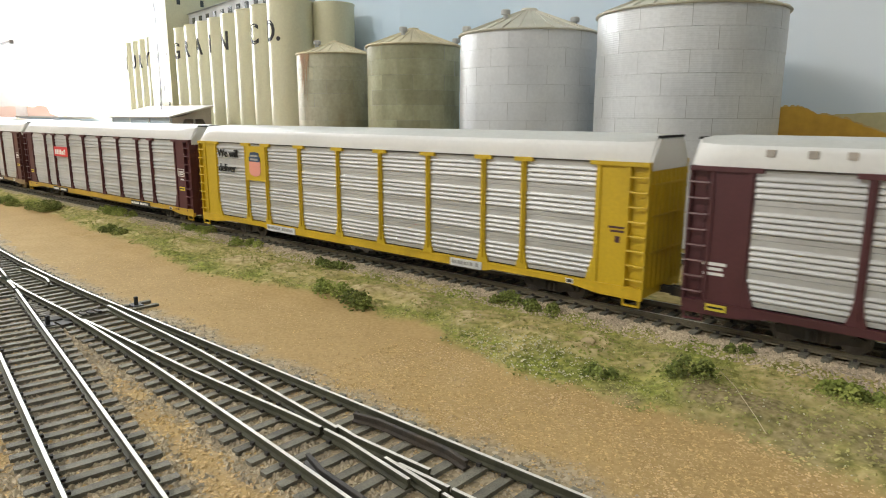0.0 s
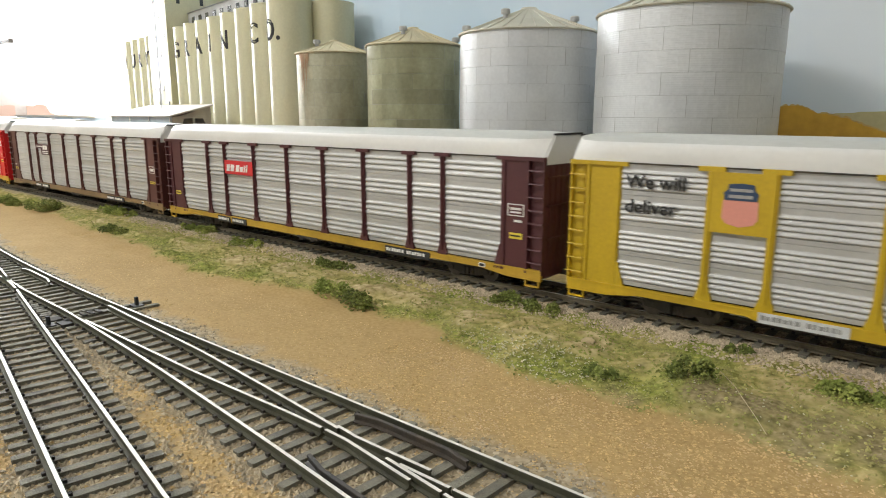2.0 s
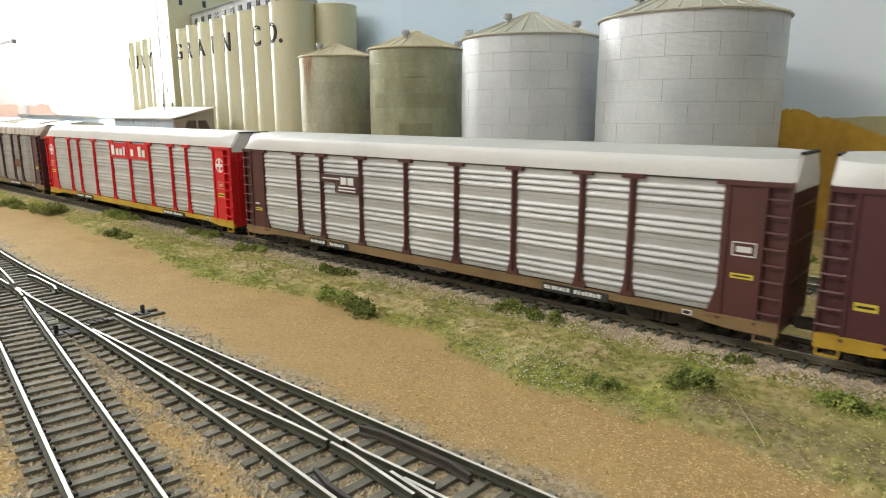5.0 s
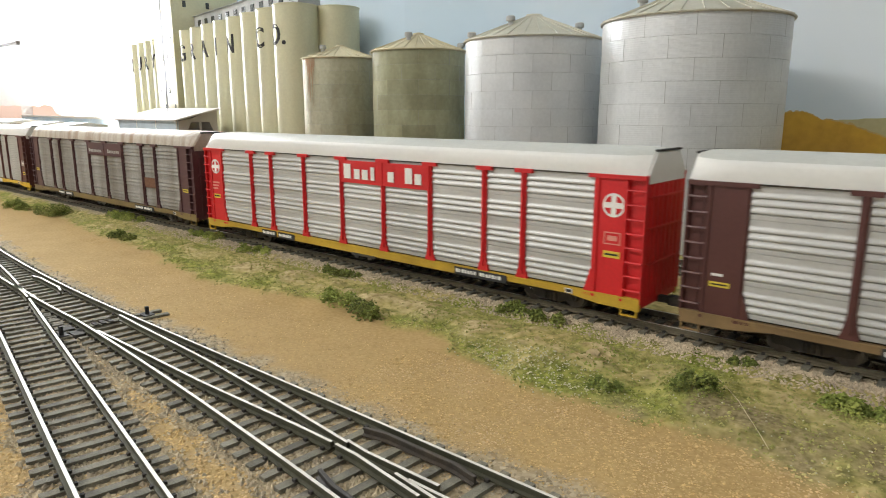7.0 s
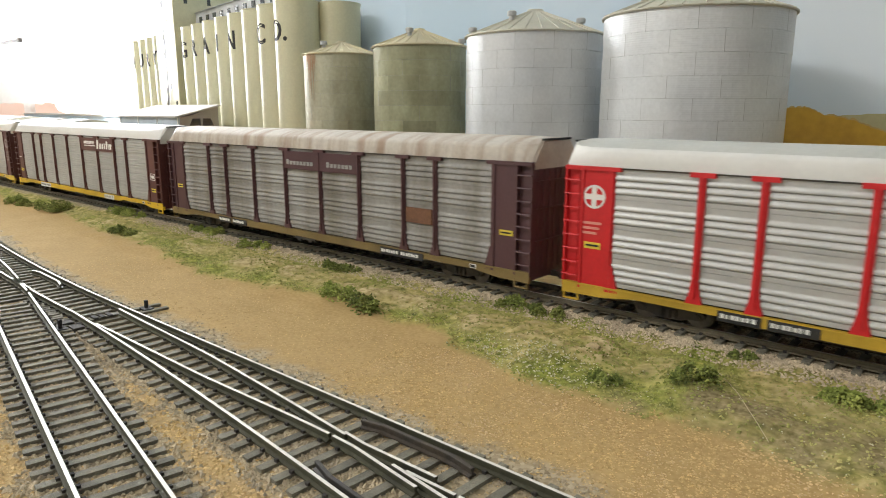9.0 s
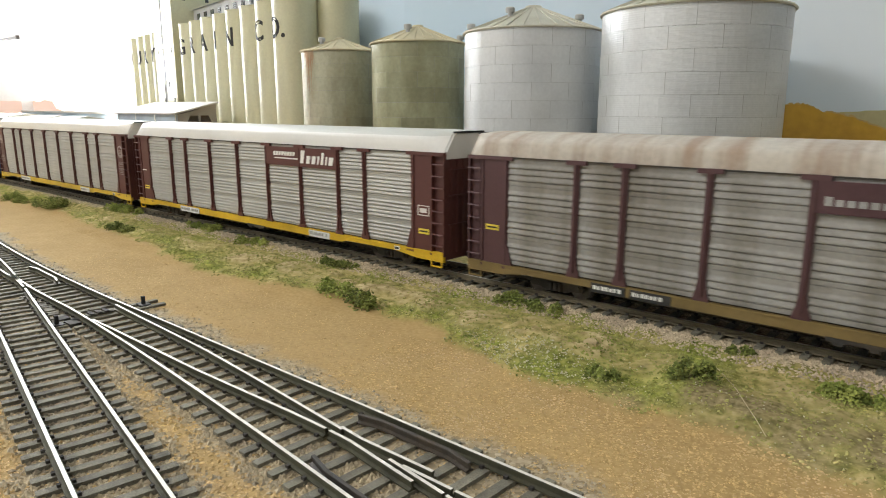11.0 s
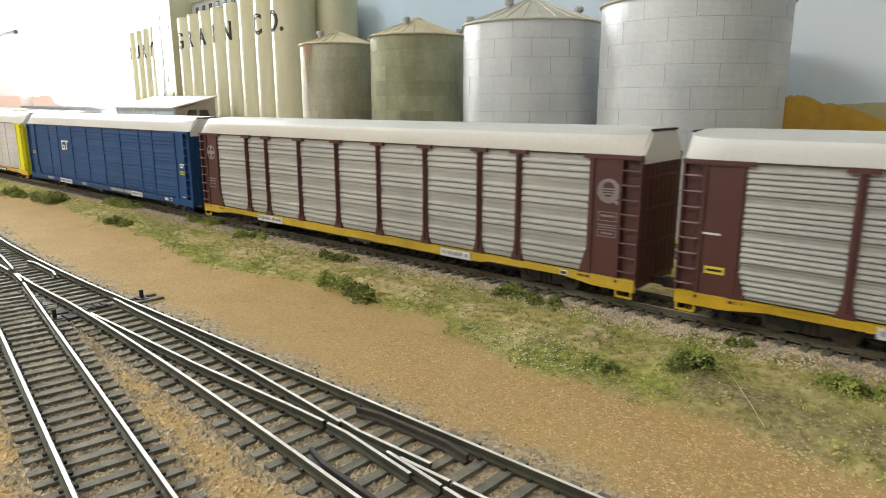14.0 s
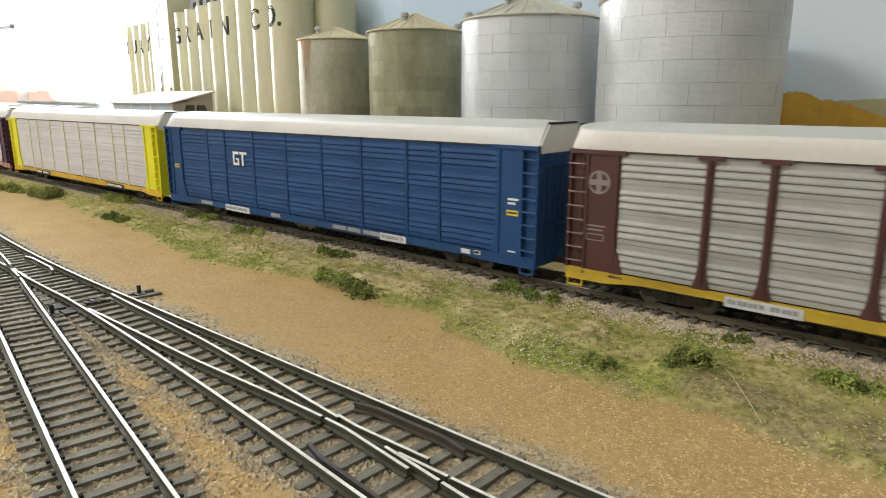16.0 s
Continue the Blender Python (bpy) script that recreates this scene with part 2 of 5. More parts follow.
class Shape:
    """Vertices and faces of one mesh, in millimetres."""

    def __init__(self):
        self.v, self.f, self.m = [], [], []

    def add(self, verts, faces, slot=0):
        k = len(self.v)
        self.v += [tuple(p) for p in verts]
        self.f += [tuple(i + k for i in f) for f in faces]
        self.m += [slot] * len(faces)
        return self

    def box(self, x0, y0, z0, x1, y1, z1, slot=0, c=0.0):
        """A box; c chamfers its long outline seen along z."""
        if c <= 0:
            vs = [(x, y, z) for z in (z0, z1) for x, y in ((x0, y0), (x1, y0), (x1, y1), (x0, y1))]
            return self.add(vs, [(3, 2, 1, 0), (4, 5, 6, 7), (0, 1, 5, 4), (1, 2, 6, 5), (2, 3, 7, 6), (3, 0, 4, 7)], slot)
        ring = [(x0 + c, y0), (x1 - c, y0), (x1, y0 + c), (x1, y1 - c), (x1 - c, y1), (x0 + c, y1), (x0, y1 - c), (x0, y0 + c)]
        return self.prism_z(ring, z0, z1, slot)

    def prism_z(self, ring, z0, z1, slot=0):
        k = len(ring)
        vs = [(x, y, z0) for x, y in ring] + [(x, y, z1) for x, y in ring]
        fs = [tuple(reversed(range(k))), tuple(range(k, 2 * k))] + [(i, (i + 1) % k, k + (i + 1) % k, k + i) for i in range(k)]
        return self.add(vs, fs, slot)

    def prism_x(self, ring, x0, x1, slot=0, cap=True):
        """ring: (y, z) points, run from x0 to x1."""
        k = len(ring)
        vs = [(x0, y, z) for y, z in ring] + [(x1, y, z) for y, z in ring]
        fs = [(i, k + i, k + (i + 1) % k, (i + 1) % k) for i in range(k)]
        if cap:
            fs += [tuple(range(k)), tuple(reversed(range(k, 2 * k)))]
        return self.add(vs, fs, slot)

    def prism_y(self, ring, y0, y1, slot=0):
        """ring: (x, z) points, run from y0 to y1."""
        k = len(ring)
        vs = [(x, y0, z) for x, z in ring] + [(x, y1, z) for x, z in ring]
        fs = [tuple(range(k)), tuple(reversed(range(k, 2 * k)))] + [(i, k + i, k + (i + 1) % k, (i + 1) % k) for i in range(k)]
        return self.add(vs, fs, slot)

    def lathe(self, prof, cx=0, cy=0, seg=32, a0=0.0, a1=360.0, slot=0):
        """prof: (radius, z) points turned about a vertical axis."""
        k, full = len(prof), abs(a1 - a0) >= 359.9
        n = seg if full else seg + 1
        vs = []
        for i in range(n):
            a = radians(a0 + (a1 - a0) * i / seg)
            vs += [(cx + r * math.cos(a), cy + r * math.sin(a), z) for r, z in prof]
        fs = []
        for i in range(seg):
            j = (i + 1) % n
            fs += [(i * k + q, j * k + q, j * k + q + 1, i * k + q + 1) for q in range(k - 1)]
        return self.add(vs, fs, slot)

    def wheel(self, cx, cy, cz, r, half, seg=16, slot=0):
        """A disc with its axle along y."""
        vs = [(cx + r * math.cos(2 * math.pi * i / seg), y, cz + r * math.sin(2 * math.pi * i / seg)) for y in (cy - half, cy + half) for i in range(seg)]
        fs = [tuple(range(seg)), tuple(reversed(range(seg, 2 * seg)))] + [(i, seg + i, seg + (i + 1) % seg, (i + 1) % seg) for i in range(seg)]
        return self.add(vs, fs, slot)

    def mesh(self, name, mats, smooth=None):
        me = bpy.data.meshes.new(name)
        me.from_pydata([(x * MM, y * MM, z * MM) for x, y, z in self.v], [], self.f)
        for m in (mats if isinstance(mats, (list, tuple)) else [mats]):
            me.materials.append(m)
        me.polygons.foreach_set("material_index", self.m)
        bm = bmesh.new()
        bm.from_mesh(me)
        bmesh.ops.recalc_face_normals(bm, faces=bm.faces)
        bm.to_mesh(me)
        bm.free()
        if smooth:
            me.polygons.foreach_set("use_smooth", [True] * len(me.polygons))
            me.set_sharp_from_angle(angle=radians(smooth))
        me.update()
        return me


def part(name, shape, mats, parent=None, label="", smooth=None, at=None):
    """One mesh object under a thing or a part. shape: a Shape or a ready mesh. at: its pose in the parent's space."""
    me = shape if isinstance(shape, bpy.types.Mesh) else shape.mesh(name, mats, smooth)
    ob = new(name, me)
    if parent is not None:
        ob.parent = parent
    if at is not None:
        ob.matrix_basis = at
    if label:
        tagged(ob, label)
    return ob


def mm(x, y, z, rx=0, ry=0, rz=0):
    return pose(x * MM, y * MM, z * MM, rx, ry, rz)


def text_mesh(body, height, depth, mat, shear=0.0, bold=0.0):
    """Letters of the built-in font as a mesh, lying in x-z, facing -y, its lower left at the origin. Millimetres."""
    cu = bpy.data.curves.new("letters", "FONT")
    cu.body, cu.size, cu.extrude, cu.shear, cu.offset = body, height / 0.7 * MM, depth * MM, shear, bold * MM
    cu.resolution_u = 3
    ob = bpy.data.objects.new("letters", cu)
    me = bpy.data.meshes.new_from_object(ob)
    bpy.data.objects.remove(ob)
    bpy.data.curves.remove(cu)
    me.transform(Matrix.Rotation(radians(90), 4, "X"))
    me.materials.clear()
    me.materials.append(mat)
    return me


# ---- the large structure ----
GROUND_X, GROUND_Y = (-3400, 2800), (-430, 300)
RAIL_LOW, RAIL_MAIN = -6.0, -0.4


def fractal(x, y, s, o=3):
    return noise.fractal(Vector((x / s, y / s, 0.37)), 0.8, 2.0, o)


def turnout_offset(x):
    """How far the diverging route lies off the straight one at x."""
    u = x + 200
    if u <= 0:
        return 0.0
    if u > 190:
        return 0.05 * 190 + 1.5e-4 * 190 ** 2 + 0.107 * (u - 190)
    return 0.05 * u + 1.5e-4 * u * u


def yard_y(x):
    """Centre line of the straight yard track."""
    return -140.7 + (max(0.0, -190 - x) ** 2) * 2.2e-4


def siding_y(x):
    """Centre line of the siding that leaves toward the front."""
    if x > -262:
        return -157.4 - 0.1816 * (x + 263)
    u = -262 - x
    return -157.6 + 0.1816 * u - 4.0e-4 * min(u, 220) ** 2


# border between tan grit and turf along the main line
EDGE_X = (-700, -534, -434, -331, -277, -232, -181, -148, -109, -72, -36, -10, 20, 60, 100, 180)
EDGE_Y = (-42, -40, -53, -58, -67, -73, -72, -62, -61, -65, -74, -80, -77, -79, -88, -95)


def ground_level(x, y):
    """Height of the scenery and its grass, lush and ballast shares."""
    edge = float(np.interp(x, EDGE_X, EDGE_Y)) + 5 * fractal(x, y, 20) + 2.5 * fractal(x, y, 6)
    grass = min(1.0, max(0.0, (y - edge) / 7))
    lush = 0.2 + 1.3 * fractal(x + 900, y, 34) + max(0.0, 1.0 - abs(y - edge - 8) / 15) * (1.0 if x < 0 else max(0.1, 1 - x / 40))
    soil = min(1.0, max(0.0, x / 25)) * min(1.0, max(0.0, (-44 - y) / 9)) * min(1.0, max(0.0, 0.75 + 1.6 * fractal(x, y + 50, 16)))
    d = abs(y)
    bed = min(1.0, max(0.0, (20.5 + 4.5 * fractal(x, y, 11) - d) / 4.0))
    low = -9.6
    z = low
    if y > edge - 10:
        rise = min(1.0, (y - edge + 10) / 34)
        z = low + 3.0 * rise * rise * (3 - 2 * rise)
        z += grass * (1.5 * fractal(x, y, 28) + 0.7 * fractal(x, y, 8)) * min(1.0, max(0.0, (d - 22) / 10))
        z += 2.6 * max(0.0, 1 - abs(y + 60 + 8 * fractal(x, 3, 40)) / 14) * max(0.0, fractal(x + 77, 5, 60) + 0.25)
    if d < 30:
        sh = min(1.0, max(0.0, (26 - d) / 10))
        z = z * (1 - sh) + (RAIL_MAIN - 3.6) * sh
    if y > 24:
        grass = min(1.0, max(0.0, 0.35 + fractal(x, y, 45)))
        z = -5.5 + 0.7 * fractal(x, y, 20)
    for c in (yard_y(x), yard_y(x) - turnout_offset(x), siding_y(x)):
        k = 23.5 if c == yard_y(x) else 20
        b = max(0.0, (k - abs(y - c) + 4.5 * fractal(x, y, 12)) / 6)
        bed = max(bed, min(0.9, b) * 1.0)
        if abs(y - c) < 14.5:
            z = low - 0.1
        elif abs(y - c) < 18:
            z = min(z, low - 0.1 + 0.1 * (abs(y - c) - 14.5) / 3.5)
    if -215 < x < 0 and siding_y(x) < y < yard_y(x):
        bed = max(bed, min(0.85, max(0.0, (-100 - x + 30 * fractal(x, y, 14)) / 26)))
    if abs(y - 110) < 22:
        bed = max(bed, min(1.0, (22 - abs(y - 110)) / 5))
        z = RAIL_MAIN - 5.0
    band = max(0.0, 1 - abs(y + 40 + 5 * fractal(x, 9, 35)) / 15) * (1.6 if -240 < x < 0 else 0.5)
    sand = min(1.0, max(0.0, 3.2 * (fractal(x + 310, y, 13) + 0.12)) * band * 0.9) * grass
    z += 1.7 * sand
    return z + 0.25 * fractal(x, y, 5), grass, min(1.0, max(0.0, lush)), bed, sand, soil * grass


def build_ground():
    xs = [-3400, -3000, -2600, -2300] + [-2000 + 40 * i for i in range(32)] + [-720 + 8 * i for i in range(30)] + [-480 + 3.0 * i for i in range(200)] + [120 + 20 * i for i in range(30)] + [720, 800, 1000, 1400, 2000, 2800]
    ys = [-430 + 10 * i for i in range(18)] + [-250 + 3.0 * i for i in range(94)] + [32 + 8 * i for i in range(34)] + [300]
    vs, g, l, b, sa, so = [], [], [], [], [], []
    for y in ys:
        for x in xs:
            z, gr, lu, be, san, soi = ground_level(x, y)
            vs.append((x * MM, y * MM, z * MM))
            g.append(gr), l.append(lu), b.append(be), sa.append(san), so.append(soi)
    w = len(xs)
    fs = [(j * w + i, j * w + i + 1, (j + 1) * w + i + 1, (j + 1) * w + i) for j in range(len(ys) - 1) for i in range(w - 1)]
    me = bpy.data.meshes.new("ground")
    me.from_pydata(vs, [], fs)
    for nm_, vals in (("grass", g), ("lush", l), ("ballast", b), ("sand", sa), ("soil", so)):
        me.attributes.new(nm_, "FLOAT", "POINT").data.foreach_set("value", vals)
    me.materials.append(M_GROUND)
    me.polygons.foreach_set("use_smooth", [True] * len(me.polygons))
    ob = tagged(new("ground", me), "tan grit and patchy green turf scenery sheet", "ground", kind="structure")
    return ob


ground = build_ground()

# room shell round the layout



def wall_box(name, x0, y0, z0, x1, y1, z1, mat, label, cat):
    return tagged(part(name, Shape().box(x0, y0, z0, x1, y1, z1), mat), label, cat, kind="structure")


wall_box("floor", -3500, -2200, -1170, 2900, 1000, -1150, M_CARPET, "dull brown carpet floor of the room", "floor")
wall_box("ceiling", -3600, -2300, 1100, 3000, 1100, 1160, M_CEIL, "plain white painted ceiling", "ceiling")
wall_box("wall_south", -3500, -2300, -1150, 2900, -2200, 1100, M_WALL, "plain white room wall", "wall")
wall_box("wall_west", -3600, -2300, -1150, -3500, 1000, 1100, M_WALL, "plain white room wall", "wall")
wall_box("wall_east", 2900, -2300, -1150, 3000, 1000, 1100, M_WALL, "plain white room wall", "wall")
wall_box("layout_deck", GROUND_X[0], GROUND_Y[0], -60, GROUND_X[1], GROUND_Y[1], -16, M_WALL, "plywood deck under the scenery", "deck")

# painted backdrop: flat along the bins, then turning away behind the elevator; the window opens at its far end
BACK = [(2900, 300), (-430, 300), (-620, 318), (-900, 372), (-1130, 420)]
WINDOW = [(-1130, 420), (-3500, 866)]


def backdrop_run(name, pts, z0, z1, mat, label, thick=12):
    sh = Shape()
    for (xa, ya), (xb, yb) in zip(pts, pts[1:]):
        sh.add([(xa, ya, z0), (xb, yb, z0), (xb, yb, z1), (xa, ya, z1), (xa, ya + thick, z0), (xb, yb + thick, z0), (xb, yb + thick, z1), (xa, ya + thick, z1)],
               [(0, 1, 2, 3), (7, 6, 5, 4), (3, 2, 6, 7), (0, 4, 5, 1), (0, 3, 7, 4), (1, 5, 6, 2)])
    return tagged(part(name, sh, mat), label, "backdrop", kind="structure")


backdrop_run("backdrop", BACK, -1150, 1100, M_SKY, "pale blue painted sky backdrop wall")
backdrop_run("wall_north", WINDOW, -1150, 62, M_SKY, "painted backdrop below the window")
backdrop_run("wall_north_upper", WINDOW, 900, 1100, M_WALL, "white wall above the window")
tagged(part("backdrop_outside", Shape().add([(-1000, 480, -200), (-3600, 970, -200), (-3600, 970, 1300), (-1000, 480, 1300)], [(0, 1, 2, 3)]), M_OUTSIDE),
       "white overexposed daylight outside the window", "daylight", kind="structure")
window = tagged(new("window_1"), "wide bright window over the far end of the layout", "window", kind="structure")
wf = Shape()
for (xa, ya), (xb, yb) in zip(WINDOW, WINDOW[1:]):
    for z0, z1 in ((62, 68), (892, 900)):
        wf.add([(xa, ya - 4, z0), (xb, yb - 4, z0), (xb, yb - 4, z1), (xa, ya - 4, z1), (xa, ya + 14, z0), (xb, yb + 14, z0), (xb, yb + 14, z1), (xa, ya + 14, z1)],
               [(0, 1, 2, 3), (7, 6, 5, 4), (3, 2, 6, 7), (0, 4, 5, 1), (0, 3, 7, 4), (1, 5, 6, 2)])
part("window_frame", wf, M_WALL, window)


def ridge(name, pts, y_of, z0, mat, label, off):
    """A low painted ridge, a thin shape on the backdrop."""
    sh = Shape()
    k = len(pts)
    front = [(x, y_of(x) - off, z) for x, z in pts] + [(x, y_of(x) - off, z0) for x, z in reversed(pts)]
    back = [(x, y + off * 0.5, z) for x, y, z in front]
    n_ = len(front)
    sh.add(front + back, [tuple(range(n_)), tuple(reversed(range(n_, 2 * n_)))] + [(i, (i + 1) % n_, n_ + (i + 1) % n_, n_ + i) for i in range(n_)])
    return tagged(part(name, sh, mat), label, "painted hill", kind="structure")


def back_y(x):
    for (xa, ya), (xb, yb) in zip(BACK + WINDOW[1:], (BACK + WINDOW[1:])[1:]):
        if xb <= x <= xa:
            return ya + (yb - ya) * (x - xa) / (xb - xa)
    return 300


def bumps(x0, x1, step, f):
    return [(x0 + step * i, f(x0 + step * i)) for i in range(int((x1 - x0) / step) + 1)]


OCHRE_LINE = [(-60, 74), (-46, 78.5), (-35, 81.5), (-26, 82.7), (-22, 83), (-17, 81), (-12, 78), (-7, 77), (4, 74.6), (11, 72.7), (20, 69.2), (29, 65.4), (44, 61), (70, 57), (120, 50), (300, 52), (600, 58), (1500, 60)]


def brushed(line, lift, wob):
    """The ridge line in short brush strokes."""
    xs_ = [-60 + 1.5 * i for i in range(94)] + [90, 120, 300, 600, 1500]
    px_, pz_ = [p[0] for p in line], [p[1] for p in line]
    return [(x, float(np.interp(x, px_, pz_)) + lift + wob * (fractal(x, 4 + lift, 5) + 0.7 * fractal(x, 9 + lift, 1.6))) for x in xs_]


ridge("painted_hill_ochre", brushed(OCHRE_LINE, -0.3, 0.8), lambda x: 300, -8, M_OCHRE, "ochre ridge painted on the backdrop", 1.6)
ridge("painted_hill_brush_edge", brushed(OCHRE_LINE, 0.5, 1.2), lambda x: 300, -8, M_OCHRE_PALE, "pale brushed edge of the ochre ridge", 1.2)
ridge("painted_hill_pale", bumps(2, 1500, 4, lambda x: min(77.0 + 0.045 * (x - 10), 84 + 3 * math.sin(x / 60)) + 0.6 * fractal(x, 3, 9)), lambda x: 300, -8, M_SAGE, "pale sage ridge painted on the backdrop", 0.8)
# far ridge, glowing by itself in place of hazy light
ridge("russet_glow_ridge", bumps(-4500, -2300, 20, lambda x: 108 + max(0.0, -3100 - x) * 0.012 + 4 * math.sin(x / 130) + 3 * math.sin(x / 47) - max(0, min(34, (x + 2985) * 0.45)) - max(0, (x + 2700) * 0.03)), lambda x: 480 + (-1130 - x) * 0.188, -8, M_RUSSET, "hazy russet ridge beyond the window line, given its own glow", 7)

# added piece inside the room that carries the same glow leftward
tagged(part("russet_glow_ridge", Shape().prism_x([(640, -8), (866, -8), (866, 110), (840, 113), (815, 109), (790, 112), (760, 107), (730, 111), (700, 106), (640, 104)], -3496, -3488), M_RUSSET), "hazy russet ridge on the end wall, given its own glow", "backdrop", kind="structure")

for nm_, (lx, ly) in (("ceiling_light", (-1000, -1150)), ("ceiling_light", (750, -900))):
    fit_ = tagged(new(nm_), "white fluorescent ceiling fitting", "ceiling light", "ceiling lights")
    fit_.matrix_basis = mm(lx, ly, 0)
    part("housing", Shape().box(-640, -110, 1062, 640, 110, 1100, c=12), M_WALL, fit_)
    part("diffuser", Shape().box(-610, -90, 1052, 610, 90, 1062), M_LAMPGLOW, fit_)

# ---- tracks ----


def rail_shape(path, top, slot_head=1, h=2.5, taper=None):
    """A rail along path [(x, y)], I-section, its head in the second material."""
    prof = [(-1.15, -h), (1.15, -h), (1.15, -h + 0.45), (0.3, -h + 0.75), (0.3, -0.8), (0.58, -0.62), (0.58, -0.12), (0.47, 0.0), (-0.47, 0.0), (-0.58, -0.12), (-0.58, -0.62), (-0.3, -0.8), (-0.3, -h + 0.75), (-1.15, -h + 0.45)]
    sh, k = Shape(), len(prof)
    vs, fs, ms = [], [], []
    for i, (x, y) in enumerate(path):
        xa, ya = path[max(0, i - 1)]
        xb, yb = path[min(len(path) - 1, i + 1)]
        L = math.hypot(xb - xa, yb - ya)
        nx, ny = -(yb - ya) / L, (xb - xa) / L
        vs += [(x + nx * o, y + ny * o, top + z) for o, z in prof]
    sh.add(vs, [])
    for i in range(len(path) - 1):
        for q in range(k):
            sh.f.append((i * k + q, i * k + (q + 1) % k, (i + 1) * k + (q + 1) % k, (i + 1) * k + q))
            sh.m.append(slot_head if q == 7 else 0)
    sh.f += [tuple(range(k)), tuple(reversed(range((len(path) - 1) * k, len(path) * k)))]
    sh.m += [0, 0]
    return sh


def sweep(f, x0, x1, step=8.0):
    n_ = max(1, int(abs(x1 - x0) / step))
    return [(x0 + (x1 - x0) * i / n_, f(x0 + (x1 - x0) * i / n_)) for i in range(n_ + 1)]


def rail(parent, f, x0, x1, top, label="", side=None):
    return part("rail", rail_shape(sweep(f, x0, x1), top), [side or M_RAIL, M_RAILHEAD], parent, label, smooth=30)


def tie_mesh(length, width=2.7, plates=True):
    sh = Shape().box(-width / 2, -length / 2, -1.9, width / 2, length / 2, 0, c=0.18)
    if plates:
        for s in (-1, 1):
            for o in (-1.55, 1.55):
                sh.box(-0.55, s * 8.6 + o - 0.45, 0, 0.55, s * 8.6 + o + 0.45, 0.75, slot=1)
    return sh.mesh("tie", [M_TIE, M_SPIKE])


TIE = tie_mesh(30)
rt = random.Random(5)


def lay_ties(parent, f, x0, x1, pitch, top, mesh, skip=None):
    x = x0
    while x < x1:
        if skip is None or not skip(x):
            a = math.degrees(math.atan2(f(x + 1) - f(x - 1), 2))
            part("tie", mesh, None, parent, at=mm(x + rt.uniform(-0.25, 0.25), f(x) + rt.uniform(-0.3, 0.3), top + rt.uniform(-0.12, 0.05), 0, 0, a + rt.uniform(-0.8, 0.8)))
        x += pitch


G = 8.6
main_track = tagged(new("main_track"), "dark weathered main line track on grey ballast", "railway track", kind="structure")
for s_ in (-G, G):
    rail(main_track, lambda x: s_, -3400, 2800, RAIL_MAIN, side=M_RAIL_MAIN)
back_track = tagged(new("back_track"), "dark second track behind the train", "railway track", kind="structure")
for s_ in (-G, G):
    rail(back_track, lambda x: 110 + s_, -3400, 2800, RAIL_MAIN - 1.2)

yard_track = tagged(new("yard_track"), "yard track with a turnout, shiny railheads on dark ties", "railway track", kind="structure")
far_rail = lambda x: yard_y(x) + G + 0.8
near_rail = lambda x: yard_y(x) - G - turnout_offset(x)
rail(yard_track, far_rail, -900, 330, RAIL_LOW)
rail(yard_track, near_rail, -258, 330, RAIL_LOW)
rail(yard_track, lambda x: yard_y(x) - G, -900, -272, RAIL_LOW)
closure_a = lambda x: yard_y(x) + G - turnout_offset(x) - (1.6 * max(0.0, min(1.0, (-110 - x) / 60)))
rail(yard_track, closure_a, -192, -28.5, RAIL_LOW, "open point rail of the turnout")
inner_rail = lambda x: yard_y(x) - G + 1.6 * min(1.0, max(0.0, (x + 95) / 50))
rail(yard_track, lambda x: inner_rail(x) + (-0.2 if x < -165 else 0), -178, -32.2, RAIL_LOW, "closed point rail of the turnout")
# frog: wing rails, point and outgoing rails
frog_leg = lambda x: -147.7 - 0.13 * (x + 8)
rail(yard_track, lambda x: -144.2 - 0.11 * min(9.0, x + 30) + 0.01 * max(0.0, x + 21), -29.8, 4, RAIL_LOW, "wing rail of the frog")
rail(yard_track, lambda x: inner_rail(x) - 0.13 * max(0.0, x + 24), -30.6, 3.2, RAIL_LOW, "wing rail of the frog")
rail(yard_track, inner_rail, -3.5, 12.2, RAIL_LOW, "frog point rail")
rail(yard_track, frog_leg, -8, 11.8, RAIL_LOW, "frog point rail")
rail(yard_track, inner_rail, 13.2, 330, RAIL_LOW)
rail(yard_track, frog_leg, 12.8, 330, RAIL_LOW)
part("guard_rail", rail_shape(sweep(lambda x: yard_y(x) + G - 2.2 - 1.6 * max(0, abs(x + 12) - 12) / 8, -32, 8, 4), RAIL_LOW - 0.2, 0), [M_UNDER, M_RAILHEAD], yard_track)
part("guard_rail", rail_shape(sweep(lambda x: near_rail(x) + 2.6 + 1.6 * max(0, abs(x - 2) - 18) / 8, -24, 28, 4), RAIL_LOW - 0.2, 0), [M_UNDER, M_RAILHEAD], yard_track)
part("guard_rail", rail_shape(sweep(lambda x: yard_y(x) + G - 2.6 - 1.6 * max(0, abs(x + 278) - 14) / 8, -300, -256, 4), RAIL_LOW), [M_RAIL, M_RAILHEAD], yard_track)


def turnout_tie(x):
    d = turnout_offset(x)
    return 30 + (d if d > 1.2 else 0)


